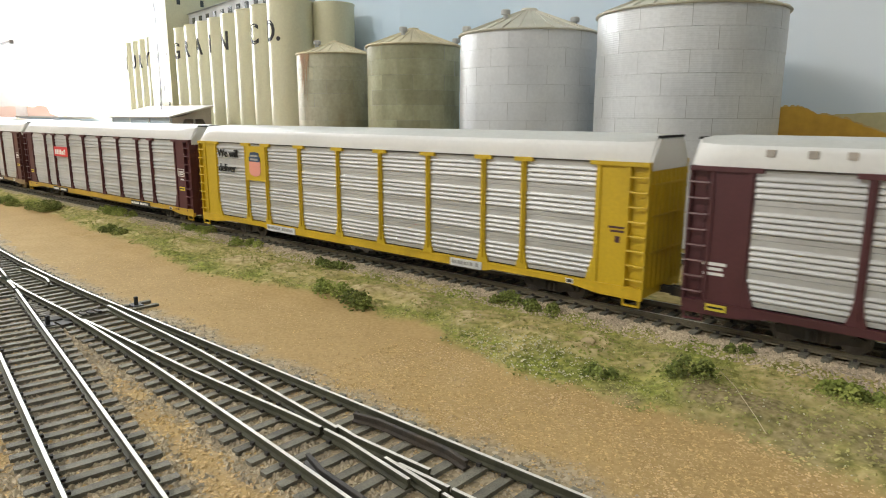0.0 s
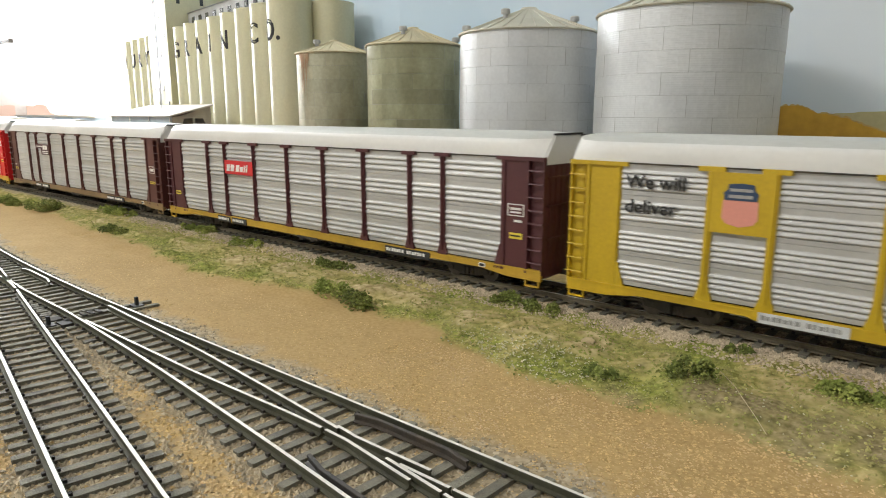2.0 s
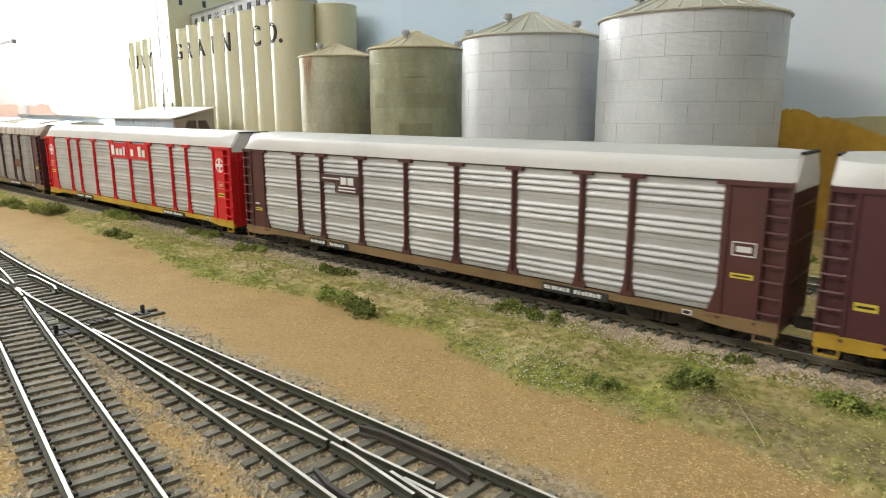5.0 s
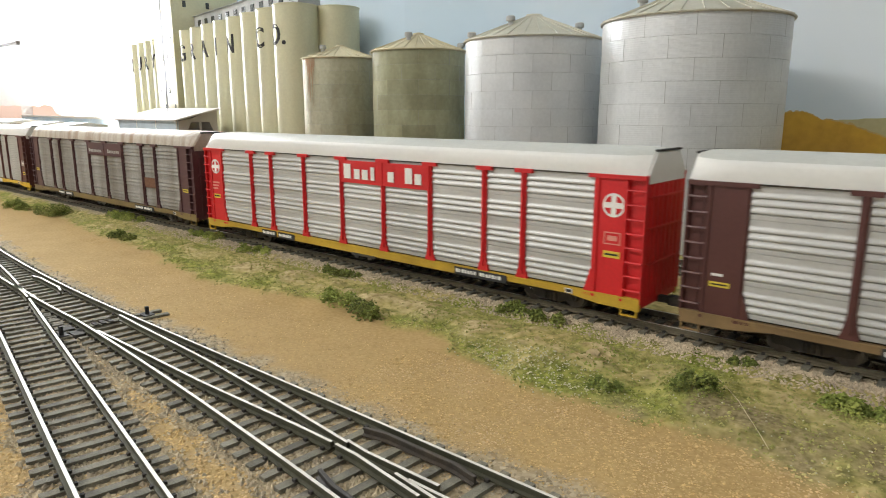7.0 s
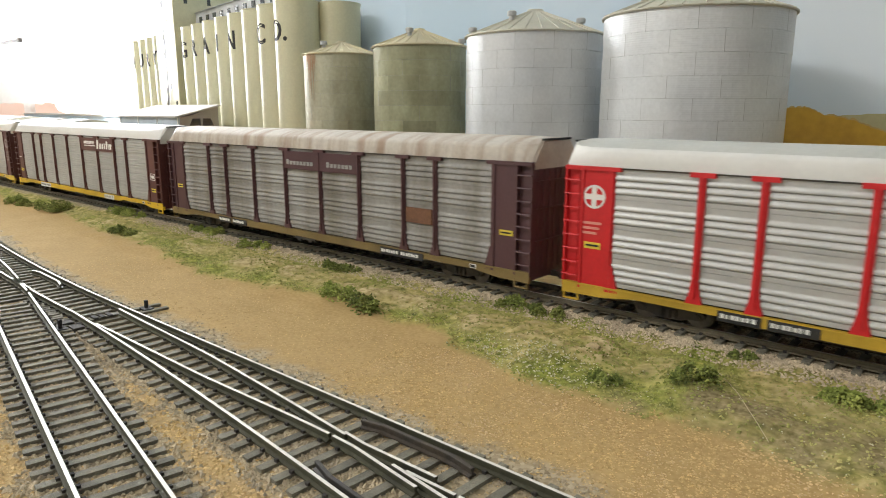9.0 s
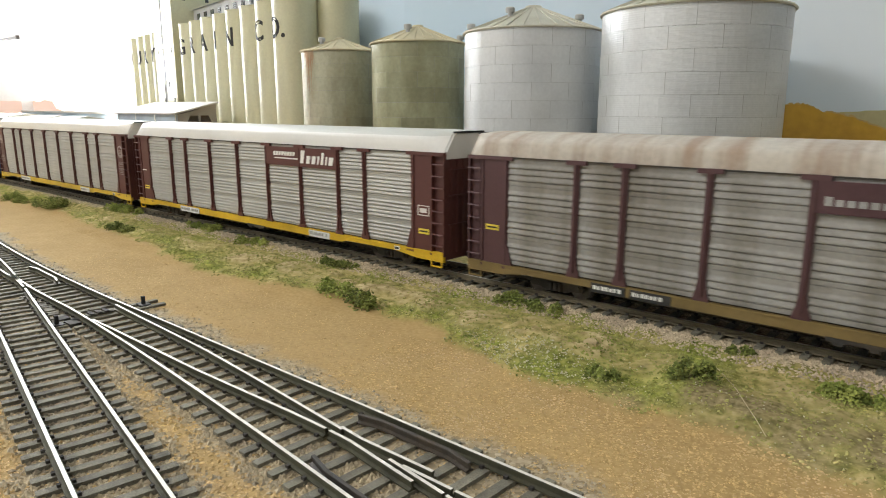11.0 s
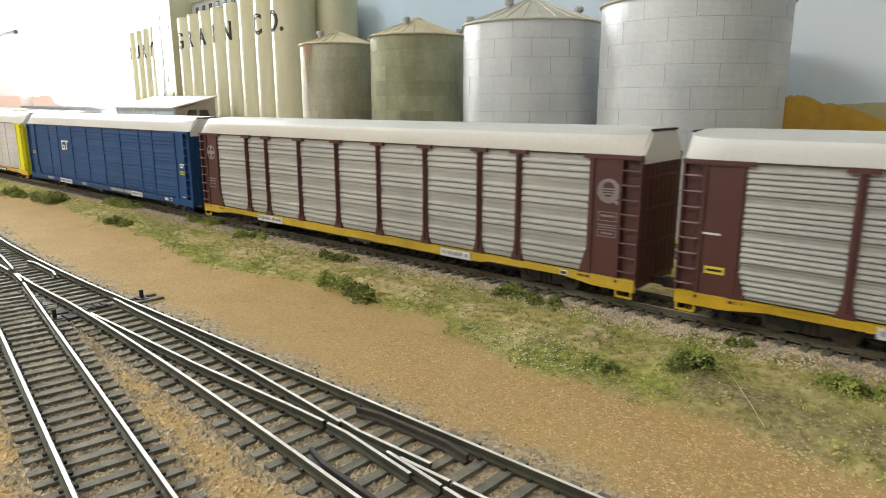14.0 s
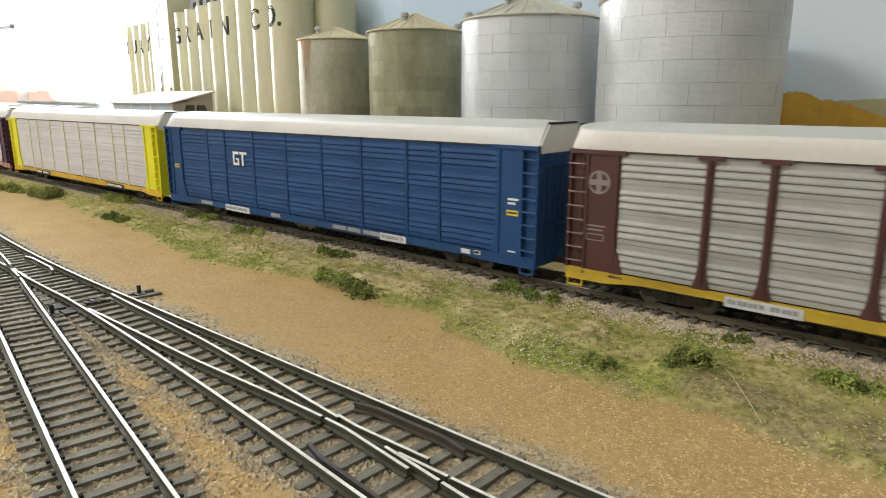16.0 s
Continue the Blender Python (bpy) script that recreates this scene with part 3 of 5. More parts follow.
x_ = -560.0
while x_ < 150:
    ln_ = turnout_tie(x_)
    if -420 < x_ < -248:
        ln_ = 30 + yard_y(x_) - siding_y(x_)
    head_ = -199 < x_ < -183
    me_ = tie_mesh(ln_ + (22 if head_ else 0), 2.7, plates=False)
    c_ = yard_y(x_) - (ln_ - 30) / 2
    a_ = math.degrees(math.atan2(yard_y(x_ + 1) - yard_y(x_ - 1) - 0.5 * (turnout_offset(x_ + 1) - turnout_offset(x_ - 1)), 2))
    part("tie", me_, None, yard_track, at=mm(x_, c_, RAIL_LOW - 2.5 + rt.uniform(-0.12, 0.05), 0, 0, a_ + rt.uniform(-0.6, 0.6)))
    x_ += 7.3
chairs = Shape()
x_ = -560.0
while x_ < 150:
    for f_ in (far_rail, near_rail) + ((closure_a, inner_rail) if -150 < x_ < -20 else ()):
        for o_ in (-1.55, 1.55):
            chairs.box(x_ - 0.55, f_(x_) + o_ - 0.45, RAIL_LOW - 2.5, x_ + 0.55, f_(x_) + o_ + 0.45, RAIL_LOW - 1.7)
    x_ += 7.3
tagged(part("rail_chairs", chairs, M_SPIKE, yard_track), kind="stuff")

siding_track = tagged(new("siding_track"), "siding track leaving the turnout, shiny railheads", "railway track", kind="structure")
rail(siding_track, lambda x: siding_y(x) + G, -252, 60, RAIL_LOW)
rail(siding_track, lambda x: siding_y(x) - G, -420, 60, RAIL_LOW)
rail(siding_track, lambda x: siding_y(x) + G, -420, -274, RAIL_LOW, "closure rail behind the frog")
rail(siding_track, lambda x: yard_y(x) - G + (0 if x < -272 else -0.12 * (x + 272)), -286, -256, RAIL_LOW, "wing rail of the frog")
rail(siding_track, lambda x: siding_y(x) + G + (0 if x < -272 else 0.14 * (x + 272)), -286, -252, RAIL_LOW, "wing rail of the frog")
lay_ties(siding_track, siding_y, -243.6, 60, 6.83, RAIL_LOW - 2.5, TIE)
lay_ties(main_track, lambda x: 0.0, -960, 260, 7.25, RAIL_MAIN - 2.4, TIE)
lay_ties(back_track, lambda x: 110.0, -560, 260, 7.25, RAIL_MAIN - 3.7, TIE)


def switch_stand(x, y, z, label):
    st = tagged(new("switch_stand"), label, "switch stand", "switch stands")
    st.matrix_basis = mm(x, y, z)
    part("base", Shape().box(-3, -2.2, 0, 3, 2.2, 0.8, c=0.4), M_BLACK, st)
    part("post", Shape().box(-0.9, -0.7, 0.8, 0.8, 0.7, 4.3, c=0.2).box(-1.3, -0.4, 2.0, -0.9, 0.4, 2.8), M_BLACK, st)
    return st


switch_stand(-191, -122.5, RAIL_LOW - 3.0, "small black switch stand beside the yard track")
switch_stand(-190, -159, RAIL_LOW - 3.0, "small black switch stand between the tracks")

# point throw: a slotted plate and hinge blocks between the point rails, on the head ties
throw = part("throw_plate", Shape().box(-193.5, -147, RAIL_LOW - 2.4, -189.5, -136, RAIL_LOW - 1.7).box(-200, -143, RAIL_LOW - 2.4, -197, -136.5, RAIL_LOW - 1.6, c=0.2), M_TIE, yard_track, "dark slotted throw plate between the point rails")
for yy_ in (-145, -142, -139):
    part("hinge_block", Shape().box(-194, yy_ - 0.9, RAIL_LOW - 1.7, -189, yy_ + 0.9, RAIL_LOW - 1.1, c=0.2), M_SPIKE, throw)
for xx_, yy_, w2 in ((-196, -154.5, 5), (-187, -154, 7), (-190, -150.8, 4)):
    part("head_block", Shape().box(xx_ - w2 / 2, yy_ - 2.2, RAIL_LOW - 3.6, xx_ + w2 / 2, yy_ + 2.2, RAIL_LOW - 1.9, c=0.3), M_SPIKE, yard_track)

# ---- autorack cars ----
HALF_L, HALF_W = 155.2, 18.3
EAVE, DECK, SILL = 59.2, 11.6, 7.2
POSTS = (-101.0, -80.5, -49.0, -16.5, 15.5, 47.5, 80.0, 101.0)
PANEL_END = 134.0


def flat(color, **k):
    return material("car_paint", color, k.pop("rough", 0.5), vary=k.pop("vary", 0.08), scale=k.pop("scale", 40), fine=700, **k)


def panel_shape(x0, x1, y, sheets=4, ridges=4, z0=DECK + 0.3, z1=EAVE - 1.0, swell=0.46):
    """A screen of corrugated sheets: ridges between flat margins, a seam where sheets meet, its outer face toward -y."""
    prof = [(y + 0.9, z0)]
    hs = (z1 - z0) / sheets
    lo, span = (0.08, 0.82) if ridges > 4 else (0.17, 0.68)
    for s in range(sheets):
        b = z0 + s * hs
        prof += [(y + 0.55, b + 0.02), (y + 0.55, b + 0.16), (y + 0.1, b + 0.18), (y + 0.1, b + hs * (lo - 0.02))]
        step = hs * span / ridges
        for r in range(ridges):
            q = b + hs * lo + r * step
            prof += [(y + 0.42, q), (y + 0.3, q + step * 0.05), (y - swell * 0.6, q + step * 0.14), (y + 0.1 - swell, q + step * 0.3), (y + 0.12 - swell, q + step * 0.44), (y + 0.16 - swell * 0.55, q + step * 0.6), (y + 0.14, q + step * 0.8), (y + 0.16, q + step * 0.97)]
        prof += [(y + 0.15, b + hs * (lo + span + 0.02)), (y + 0.15, b + hs)]
    prof += [(y + 0.9, z1)]
    k = len(prof)
    sh = Shape()
    sh.add([(x, yy, zz) for x in (x0, x1) for yy, zz in prof], [(i, i + 1, k + i + 1, k + i) for i in range(k - 1)])
    sh.add([(x0, y + 0.9, z0), (x1, y + 0.9, z0), (x1, y + 0.9, z1), (x0, y + 0.9, z1)], [(0, 1, 2, 3)])
    return sh


def post_shape(y, wide=1.25, foot=2.9, proud=1.0):
    """A side post: cap plate, narrow shaft and a flared gusset at its foot."""
    sh = Shape()
    ring = [(-foot, DECK - 0.7), (foot, DECK - 0.7), (foot, DECK + 0.5), (foot * 0.62, DECK + 4.2), (wide, DECK + 8.5), (wide, EAVE - 1.6), (-wide, EAVE - 1.6), (-wide, DECK + 8.5), (-foot * 0.62, DECK + 4.2), (-foot, DECK + 0.5)]
    sh.prism_y(ring, y - proud, y + 0.6)
    if wide < 1:
        return sh
    sh.box(-4.4, y - 1.5, EAVE - 2.0, 4.4, y + 0.6, EAVE - 0.3)
    sh.box(-wide * 0.35, y - 1.7, DECK + 2, wide * 0.35, y - 1.0, EAVE - 2)
    return sh


def roof_profile(side, low=EAVE - 0.4, top=69.2):
    pts = [(-side, low), (-side + 0.2, low + 2.4), (-side + 0.7, low + 5.4), (-side + 1.3, low + 6.5), (-side + 2.4, low + 7.3), (-side + 9, top - 1.0), (0, top)]
    return pts + [(-y, z) for y, z in reversed(pts[:-1])]


PANELS_X = []
_edges = [-PANEL_END] + list(POSTS) + [PANEL_END]
for _i in range(9):
    PANELS_X.append((_edges[_i] + (1.2 if _i else 0.0), _edges[_i + 1] - (1.2 if _i < 8 else 0.0)))


def truck(parent, x, m_side):
    """A two-axle truck; its wheelsets turn."""
    tr_ = new("truck", Shape().box(-3, -9, 3.6, 3, 9, 6.4, c=0.6).mesh("truck", M_UNDER))
    tr_.parent, tr_.matrix_basis = parent, mm(x, 0, 0)
    for s in (-1, 1):
        ring = [(-13.5, 5.6), (-12.5, 3.4), (-8.2, 3.2), (-4.5, 2.1), (4.5, 2.1), (8.2, 3.2), (12.5, 3.4), (13.5, 5.6), (11, 6.6), (4.5, 7.2), (-4.5, 7.2), (-11, 6.6)]
        sf = Shape().prism_y(ring, s * 11.6 - 1.0, s * 11.6 + 1.0)
        for i in (-2.4, 0, 2.4):
            sf.lathe([(0.9, 2.6), (0.9, 6.0)], i, s * 12.9, 8)
        for xx in (-10.4, 10.4):
            sf.wheel(xx, s * 12.7, 4.6, 1.3, 0.5, 10)
        part("sideframe", sf, M_UNDER, tr_)
    sets = []
    for xx in (-10.4, 10.4):
        ws = Shape().wheel(0, 0, 0, 0.9, 12.2, 8)
        for s in (-1, 1):
            ws.wheel(0, s * 8.6, 0, 4.75, 1.1, 20).wheel(0, s * 7.3, 0, 5.3, 0.3, 20)
            ws.box(-0.7, s * 9.6 - 0.25, -3.4, 0.7, s * 9.6 + 0.3, 3.4)
        w_ = part("wheelset", ws, M_WHEEL, tr_, at=mm(xx, 0, 4.75 + RAIL_MAIN))
        sets.append(w_)
    return sets


def bars(parent, name, mat, rows, y, label=""):
    """Writing that cannot be read: plain bars (x0, x1, z0, z1) on a car side."""
    for x0, x1, z0, z1 in rows:
        part(name, Shape().box(x0, y - 0.18, z0, x1, y, z1), mat, parent, label)


def slanted(parent, name, mat, rows, y, lean=0.22):
    """Plain leaning bars (x0, x1, z0, z1) standing in for a drawn name."""
    for x0, x1, z0, z1 in rows:
        d = (z1 - z0) * lean
        part(name, Shape().prism_y([(x0, z0), (x1 - 0.2, z0), (x1 + d * 0.9, z1 - 0.5), (x1 + d - 0.3, z1), (x0 + d, z1), (x0 + d * 0.3, z0 + 0.9)], y - 0.18, y), mat, parent)


def roundel(parent, x, z, r, y, mat, ground_mat):
    """A plain disc emblem with a cross."""
    ring = [(x + r * math.cos(2 * math.pi * i / 28), z + r * math.sin(2 * math.pi * i / 28)) for i in range(28)]
    part("emblem_disc", Shape().prism_y(ring, y - 0.2, y), mat, parent)
    g = Shape()
    for sx in (-1, 1):
        for sz in (-1, 1):
            q = [(x + sx * r * 0.24, z + sz * r * 0.24)]
            q += [(x + sx * r * 0.82 * math.cos(a), z + sz * r * 0.82 * math.sin(a)) for a in (0.3, 0.55, 0.79, 1.02, 1.27)]
            g.prism_y(q, y - 0.36, y - 0.2)
    part("emblem_field", g, ground_mat, parent)


wheelsets = []


def autorack(label, frame_c, sill_c, panel_m, roof_m, post_m=None, top_m=None, ridges=4, group="cars of the train", patches=True, deep=True, boards=None, swell=0.46, slim=False, rung_m=None):
    """A covered three-level autorack. Returns the thing and its parts' materials."""
    mf = flat(frame_c) if not isinstance(frame_c, bpy.types.Material) else frame_c
    ms = mf if sill_c is None else flat(sill_c, second=[c * 0.7 for c in sill_c], patch=0.56)
    car = tagged(new("autorack_car"), label, "rail car", group)
    y = -HALF_W
    part("core", Shape().box(-150, -HALF_W + 2, DECK - 1, 150, HALF_W - 2, EAVE), M_UNDER, car)
    part("underframe", Shape().box(-150, -6, 5.5, 150, 6, DECK - 1).box(-70, -12, 5.0, 70, 12, 9), M_UNDER, car)
    # roof: rounded sheet, ends cut back on the slope
    rp = roof_profile(HALF_W + 0.1)
    k = len(rp)
    vs, cut = [], 9.0
    stations = [-HALF_L + 0.5, -HALF_L + cut] + [-140 + 280 * i / 20 for i in range(21)] + [HALF_L - cut, HALF_L - 0.5]
    sh = Shape()
    tip = [(-18.2, EAVE - 1.6), (-17.6, EAVE), (-15.9, EAVE + 2.5), (-14.2, EAVE + 5.0), (-12.6, EAVE + 7.3), (-11.2, EAVE + 8.9), (0, 68.7)]
    tip += [(-yy, zz) for yy, zz in reversed(tip[:-1])]
    for i, x in enumerate(stations):
        vs += [(x, yy, zz) for yy, zz in (tip if i in (0, len(stations) - 1) else rp)]
    sh.add(vs, [(i * k + q, i * k + q + 1, (i + 1) * k + q + 1, (i + 1) * k + q) for i in range(len(stations) - 1) for q in range(k - 1)])
    sh.add([(stations[0], yy, zz) for yy, zz in tip], [tuple(range(k))])
    sh.add([(stations[-1], yy, zz) for yy, zz in tip], [tuple(reversed(range(k)))])
    for i, f in enumerate(sh.f):
        if len(f) == 4 and all(sh.v[j][2] > EAVE + 6.7 for j in f):
            sh.m[i] = 1
    roof = part("roof", sh, [roof_m, top_m or M_ROOFTOP], car, smooth=28)
    for s in (-1, 1):
        e = Shape()
        e.prism_x([(-17.2, EAVE - 3.4), (17.2, EAVE - 3.4), (17.2, EAVE), (11, EAVE + 8.2), (-11, EAVE + 8.2), (-17.2, EAVE)], s * (HALF_L - 0.6), s * (HALF_L + 0.5))
        part("roof_end", e, roof_m, roof)
        tr = Shape().prism_x([(-11.2, 67.7), (11.2, 67.7), (11.2, 68.5), (-11.2, 68.5)], s * (HALF_L - 0.6), s * (HALF_L + 0.9))
        part("roof_end_trim", tr, M_BLACK, roof)
    for s in (-1, 1):
        m180 = mm(0, 0, 0) if s < 0 else mm(0, 0, 0, 0, 0, 180)
        part("eave_rail", Shape().box(-HALF_L + 4, -HALF_W - 0.5, EAVE - 1.0, HALF_L - 4, -HALF_W + 1.2, EAVE - 0.4), M_UNDER, car, at=m180)
        for x0, x1 in PANELS_X:
            part("side_screen", panel_shape(x0, x1, y, ridges=ridges, swell=swell), panel_m, car, smooth=34, at=m180)
        for x in POSTS:
            part("side_post", post_shape(y, 0.7, 1.0, 0.3) if slim else post_shape(y), post_m or mf, car, at=m180 @ mm(x, 0, 0))
        # sill: shallow over the trucks, deep between them
        ring = [(-HALF_L, DECK - 0.2), (-HALF_L, 6.6), (-138, 6.8), (-124, 8.6), (-86, 8.6), (-82, 7.4), (82, 7.4), (86, 8.6), (124, 8.6), (138, 6.8), (HALF_L, 6.6), (HALF_L, DECK - 0.2)]
        if not deep:
            ring = [(-HALF_L, DECK - 0.2), (-HALF_L, 6.6), (-128, 6.8), (-118, 7.6), (118, 7.6), (128, 6.8), (HALF_L, 6.6), (HALF_L, DECK - 0.2)]
        part("side_sill", Shape().prism_y(ring, y - 0.9, y + 0.8).box(-HALF_L, y - 1.2, DECK - 0.9, HALF_L, y - 0.9, DECK - 0.2), ms, car, at=m180)
        for e in (-1, 1):
            xe = e * PANEL_END
            xo = e * (HALF_L + 0.3)
            lo, hi = min(xe, xo), max(xe, xo)
            xl = xo - e * 7.4
            ep = part("end_panel", Shape().box(min(xe, xl), y - 0.4, DECK - 2.2, max(xe, xl), y + 1.6, EAVE - 0.6), mf, car, at=m180)
            part("ladder_recess", Shape().box(min(xl, xo - e * 0.6), y + 1.3, DECK - 2.2, max(xl, xo - e * 0.6), y + 2.2, EAVE - 0.6), mf, ep)
            part("top_flange", Shape().box(lo - 2.4 if e > 0 else lo, y - 1.3, EAVE - 1.9, hi if e > 0 else hi + 2.4, y + 1.5, EAVE - 0.3), mf, ep)
            for a, b in ((xe + e * 0.6, xe + e * 2.2), (xl, xl - e * 1.1)):
                part("panel_rib", Shape().box(min(a, b), y - 1.0, DECK - 2, max(a, b), y - 0.4, EAVE - 1.8), mf, ep)
            part("ladder_stile", Shape().box(min(xo, xo - e * 0.8), y - 0.7, DECK - 2.2, max(xo, xo - e * 0.8), y + 1.3, EAVE - 1.8), mf, ep)
            g = [(xe - e * 3.4, DECK - 2), (xe - e * 1.6, DECK + 4), (xe - e * 0.2, DECK + 9), (xe + e * 0.5, DECK + 9), (xe + e * 0.5, DECK - 2)]
            part("gusset", Shape().prism_y(g, y - 0.9, y + 0.4), mf, ep)
            for i in range(8):
                z = DECK + 2.6 + i * 5.55
                a, b = xo, xl + e * 0.3
                rung = Shape().prism_x([(y - 1.55, z + 0.1), (y - 1.0, z), (y - 0.8, z + 0.45), (y - 1.0, z + 0.6), (y - 1.4, z + 0.5)], min(a, b), max(a, b))
                rung.box(min(a, b), y - 1.0, z + 0.1, min(a, b) + 0.6, y - 0.4, z + 0.7).box(max(a, b) - 0.6, y - 1.0, z + 0.1, max(a, b), y - 0.4, z + 0.7)
                # left-end rungs get the paler colour, standing in for window light
                part("ladder_rung", rung, rung_m if rung_m and e < 0 else mf, ep)
            st = Shape()
            a, b = xo - e * 1, xo - e * 8
            st.box(min(a, b), y - 1.0, 3.9, max(a, b), y - 0.1, 4.6).box(min(a, b), y - 1.0, 4.5, min(a, b) + 0.6, y - 0.3, 8).box(max(a, b) - 0.6, y - 1.0, 4.5, max(a, b), y - 0.3, 8)
            part("step_iron", st, ms, car, at=m180)
    for e in (-1, 1):
        d = Shape()
        d.box(min(e * 150, e * 155.3), -HALF_W + 1, DECK - 4, max(e * 150, e * 155.3), HALF_W - 1, EAVE)
        door = part("end_door", d, mf, car)
        rib = Shape().box(-0.3, -0.5, DECK - 1, 0.3, 0.5, EAVE - 3.8).mesh("door_rib", mf)
        bar = Shape().box(-0.45, -15.5, 0, 0.45, 15.5, 0.8).mesh("door_bar", mf)
        for i in range(7):
            part("door_rib", rib, None, door, at=mm(e * 155.4, -13.5 + 4.5 * i, 0))
        for z in (24, 38, 50):
            part("door_bar", bar, None, door, at=mm(e * 155.5, 0, z))
        c = Shape().box(min(e * 150, e * 162), -1.4, 7.0, max(e * 150, e * 162), 1.4, 9.6).box(min(e * 159.5, e * 164.5), -2.4, 6.6, max(e * 159.5, e * 164.5), 1.6, 10.2, c=0.6)
        part("coupler", c, M_UNDER, car)
        wheelsets.extend(truck(car, e * 112, M_UNDER))
    # reporting boards on the sill
    for x0, x1 in boards or ((-82, -55), (62, 80)) if boards or not patches else ((-92, -77.5), (-75.5, -59.5), (63.5, 93.5)):
        board = part("reporting_board", Shape().box(x0, y - 1.35, 7.3, x1, y - 0.9, 11.0), M_BOARD if patches else M_BOARD_PALE, car)
        step = 1.75
        bars(board, "board_writing", M_WHITE if patches else M_PATCH, [(x0 + 1 + step * i, x0 + 1 + step * i + (1.35, 1.0, 1.4, 1.2)[i % 4], 8.5, 10.1 - 0.2 * (i % 3 == 1)) for i in range(int((x1 - x0 - 1.5) / step)) if i % 8 != 7], y - 1.35)
    part("consolidated_stencil", Shape().box(123, y - 1.25, 8.9, 126.4, y - 0.9, 10.9), M_WHITE, car, "small white-framed stencil box")
    part("stencil_field", Shape().box(123.4, y - 1.4, 9.3, 126.0, y - 1.25, 10.5), M_BOARD, car)
    jb = Shape().box(-8.5, y - 1.3, 6.4, 9.5, y - 0.4, 7.6).box(-6.5, y - 1.3, 5.2, -3.5, y - 0.4, 6.4).box(3.5, y - 1.3, 5.2, 6.5, y - 0.4, 6.4)
    part("jacking_bracket", jb, M_UNDER, car)
    return car


def label_at(car, x, z, w_, h_, mat, name="warning_label", y=-HALF_W - 0.4):
    sh = Shape().box(x - w_ / 2, y - 0.2, z - h_ / 2, x + w_ / 2, y, z + h_ / 2)
    part(name, sh, mat, car)
    if mat is M_LABEL:
        bars(car, "label_writing", M_BLACK, [(x - w_ * 0.4, x + w_ * 0.4, z - h_ * 0.12, z + h_ * 0.16)], y - 0.2)


M_SCREEN = material("aluminium_screen", (0.50, 0.50, 0.485), 0.44, 0.3, vary=0.05, scale=25, fine=800, rand=0.08, second=(0.43, 0.43, 0.415))
M_SCREEN_WARM = material("warm_aluminium_screen", (0.40, 0.395, 0.365), 0.5, 0.2, vary=0.05, scale=25, fine=800, rand=0.07, second=(0.335, 0.33, 0.305))
M_SCREEN_OLD = material("weathered_screen", (0.285, 0.278, 0.262), 0.6, 0.15, vary=0.14, scale=55, fine=500, rand=0.12, second=(0.165, 0.15, 0.125), streak=(1, 1, 0.12), patch=0.5)
M_SCREEN_WHITE = material("white_screen", (0.57, 0.56, 0.565), 0.45, 0.1, vary=0.05, scale=25, fine=800, rand=0.06)
M_ROOF = material("off_white_roof_sheet", (0.68, 0.675, 0.645), 0.45, vary=0.03, scale=20, fine=500, second=(0.62, 0.615, 0.58))
# top slopes of the car roofs, a darker grey than their sides
M_ROOFTOP = material("grey_roof_top", (0.52, 0.52, 0.48), 0.5, 0.1, vary=0.05, scale=20, fine=500, second=(0.47, 0.47, 0.43))
M_ROOF_CREAM = material("cream_roof_sheet", (0.64, 0.615, 0.555), 0.5, vary=0.04, scale=20, fine=500, second=(0.64, 0.61, 0.54))
M_ROOF_DIRTY = material("grimy_roof_sheet", (0.50, 0.465, 0.405), 0.65, vary=0.10, scale=130, fine=500, second=(0.32, 0.235, 0.17), streak=(1, 0.1, 0.12), patch=0.5)
# maroon lightened by hand for rungs that catch the window light
M_RUNG = material("window_lit_grab_iron", (0.17, 0.095, 0.088), 0.35, vary=0.2, scale=200, second=(0.11, 0.05, 0.05))
M_ROOF_CREAM_OLD = material("faded_patch", (0.42, 0.38, 0.33), 0.7, vary=0.15)
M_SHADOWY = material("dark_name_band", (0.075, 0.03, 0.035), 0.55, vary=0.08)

Y0 = -HALF_W - 0.4
MAROON = (0.085, 0.022, 0.026)
BROWN = (0.095, 0.03, 0.026)

car_ahead = autorack("maroon autorack with silver screens and patched roof", MAROON, MAROON, M_SCREEN, M_ROOF, ridges=4, swell=0.44, rung_m=M_RUNG)
for x_ in (-130.4, -118.1, -107.4):
    part("roof_patch", Shape().box(x_ - 1.4, -HALF_W + 0.05, 62.6, x_ + 1.4, -HALF_W + 0.9, 65.0), M_ROOF_CREAM_OLD, car_ahead, "faded square patch on the roof side")
bars(car_ahead, "side_writing", M_WHITE, [(-149, -141, 24.5, 25.6), (-148, -142, 22.8, 23.8), (-148.5, -141.5, 21, 22)], Y0, "small white stencilled lines")
label_at(car_ahead, -143, 9.6, 7, 2.4, M_LABEL, y=-HALF_W - 1.2)

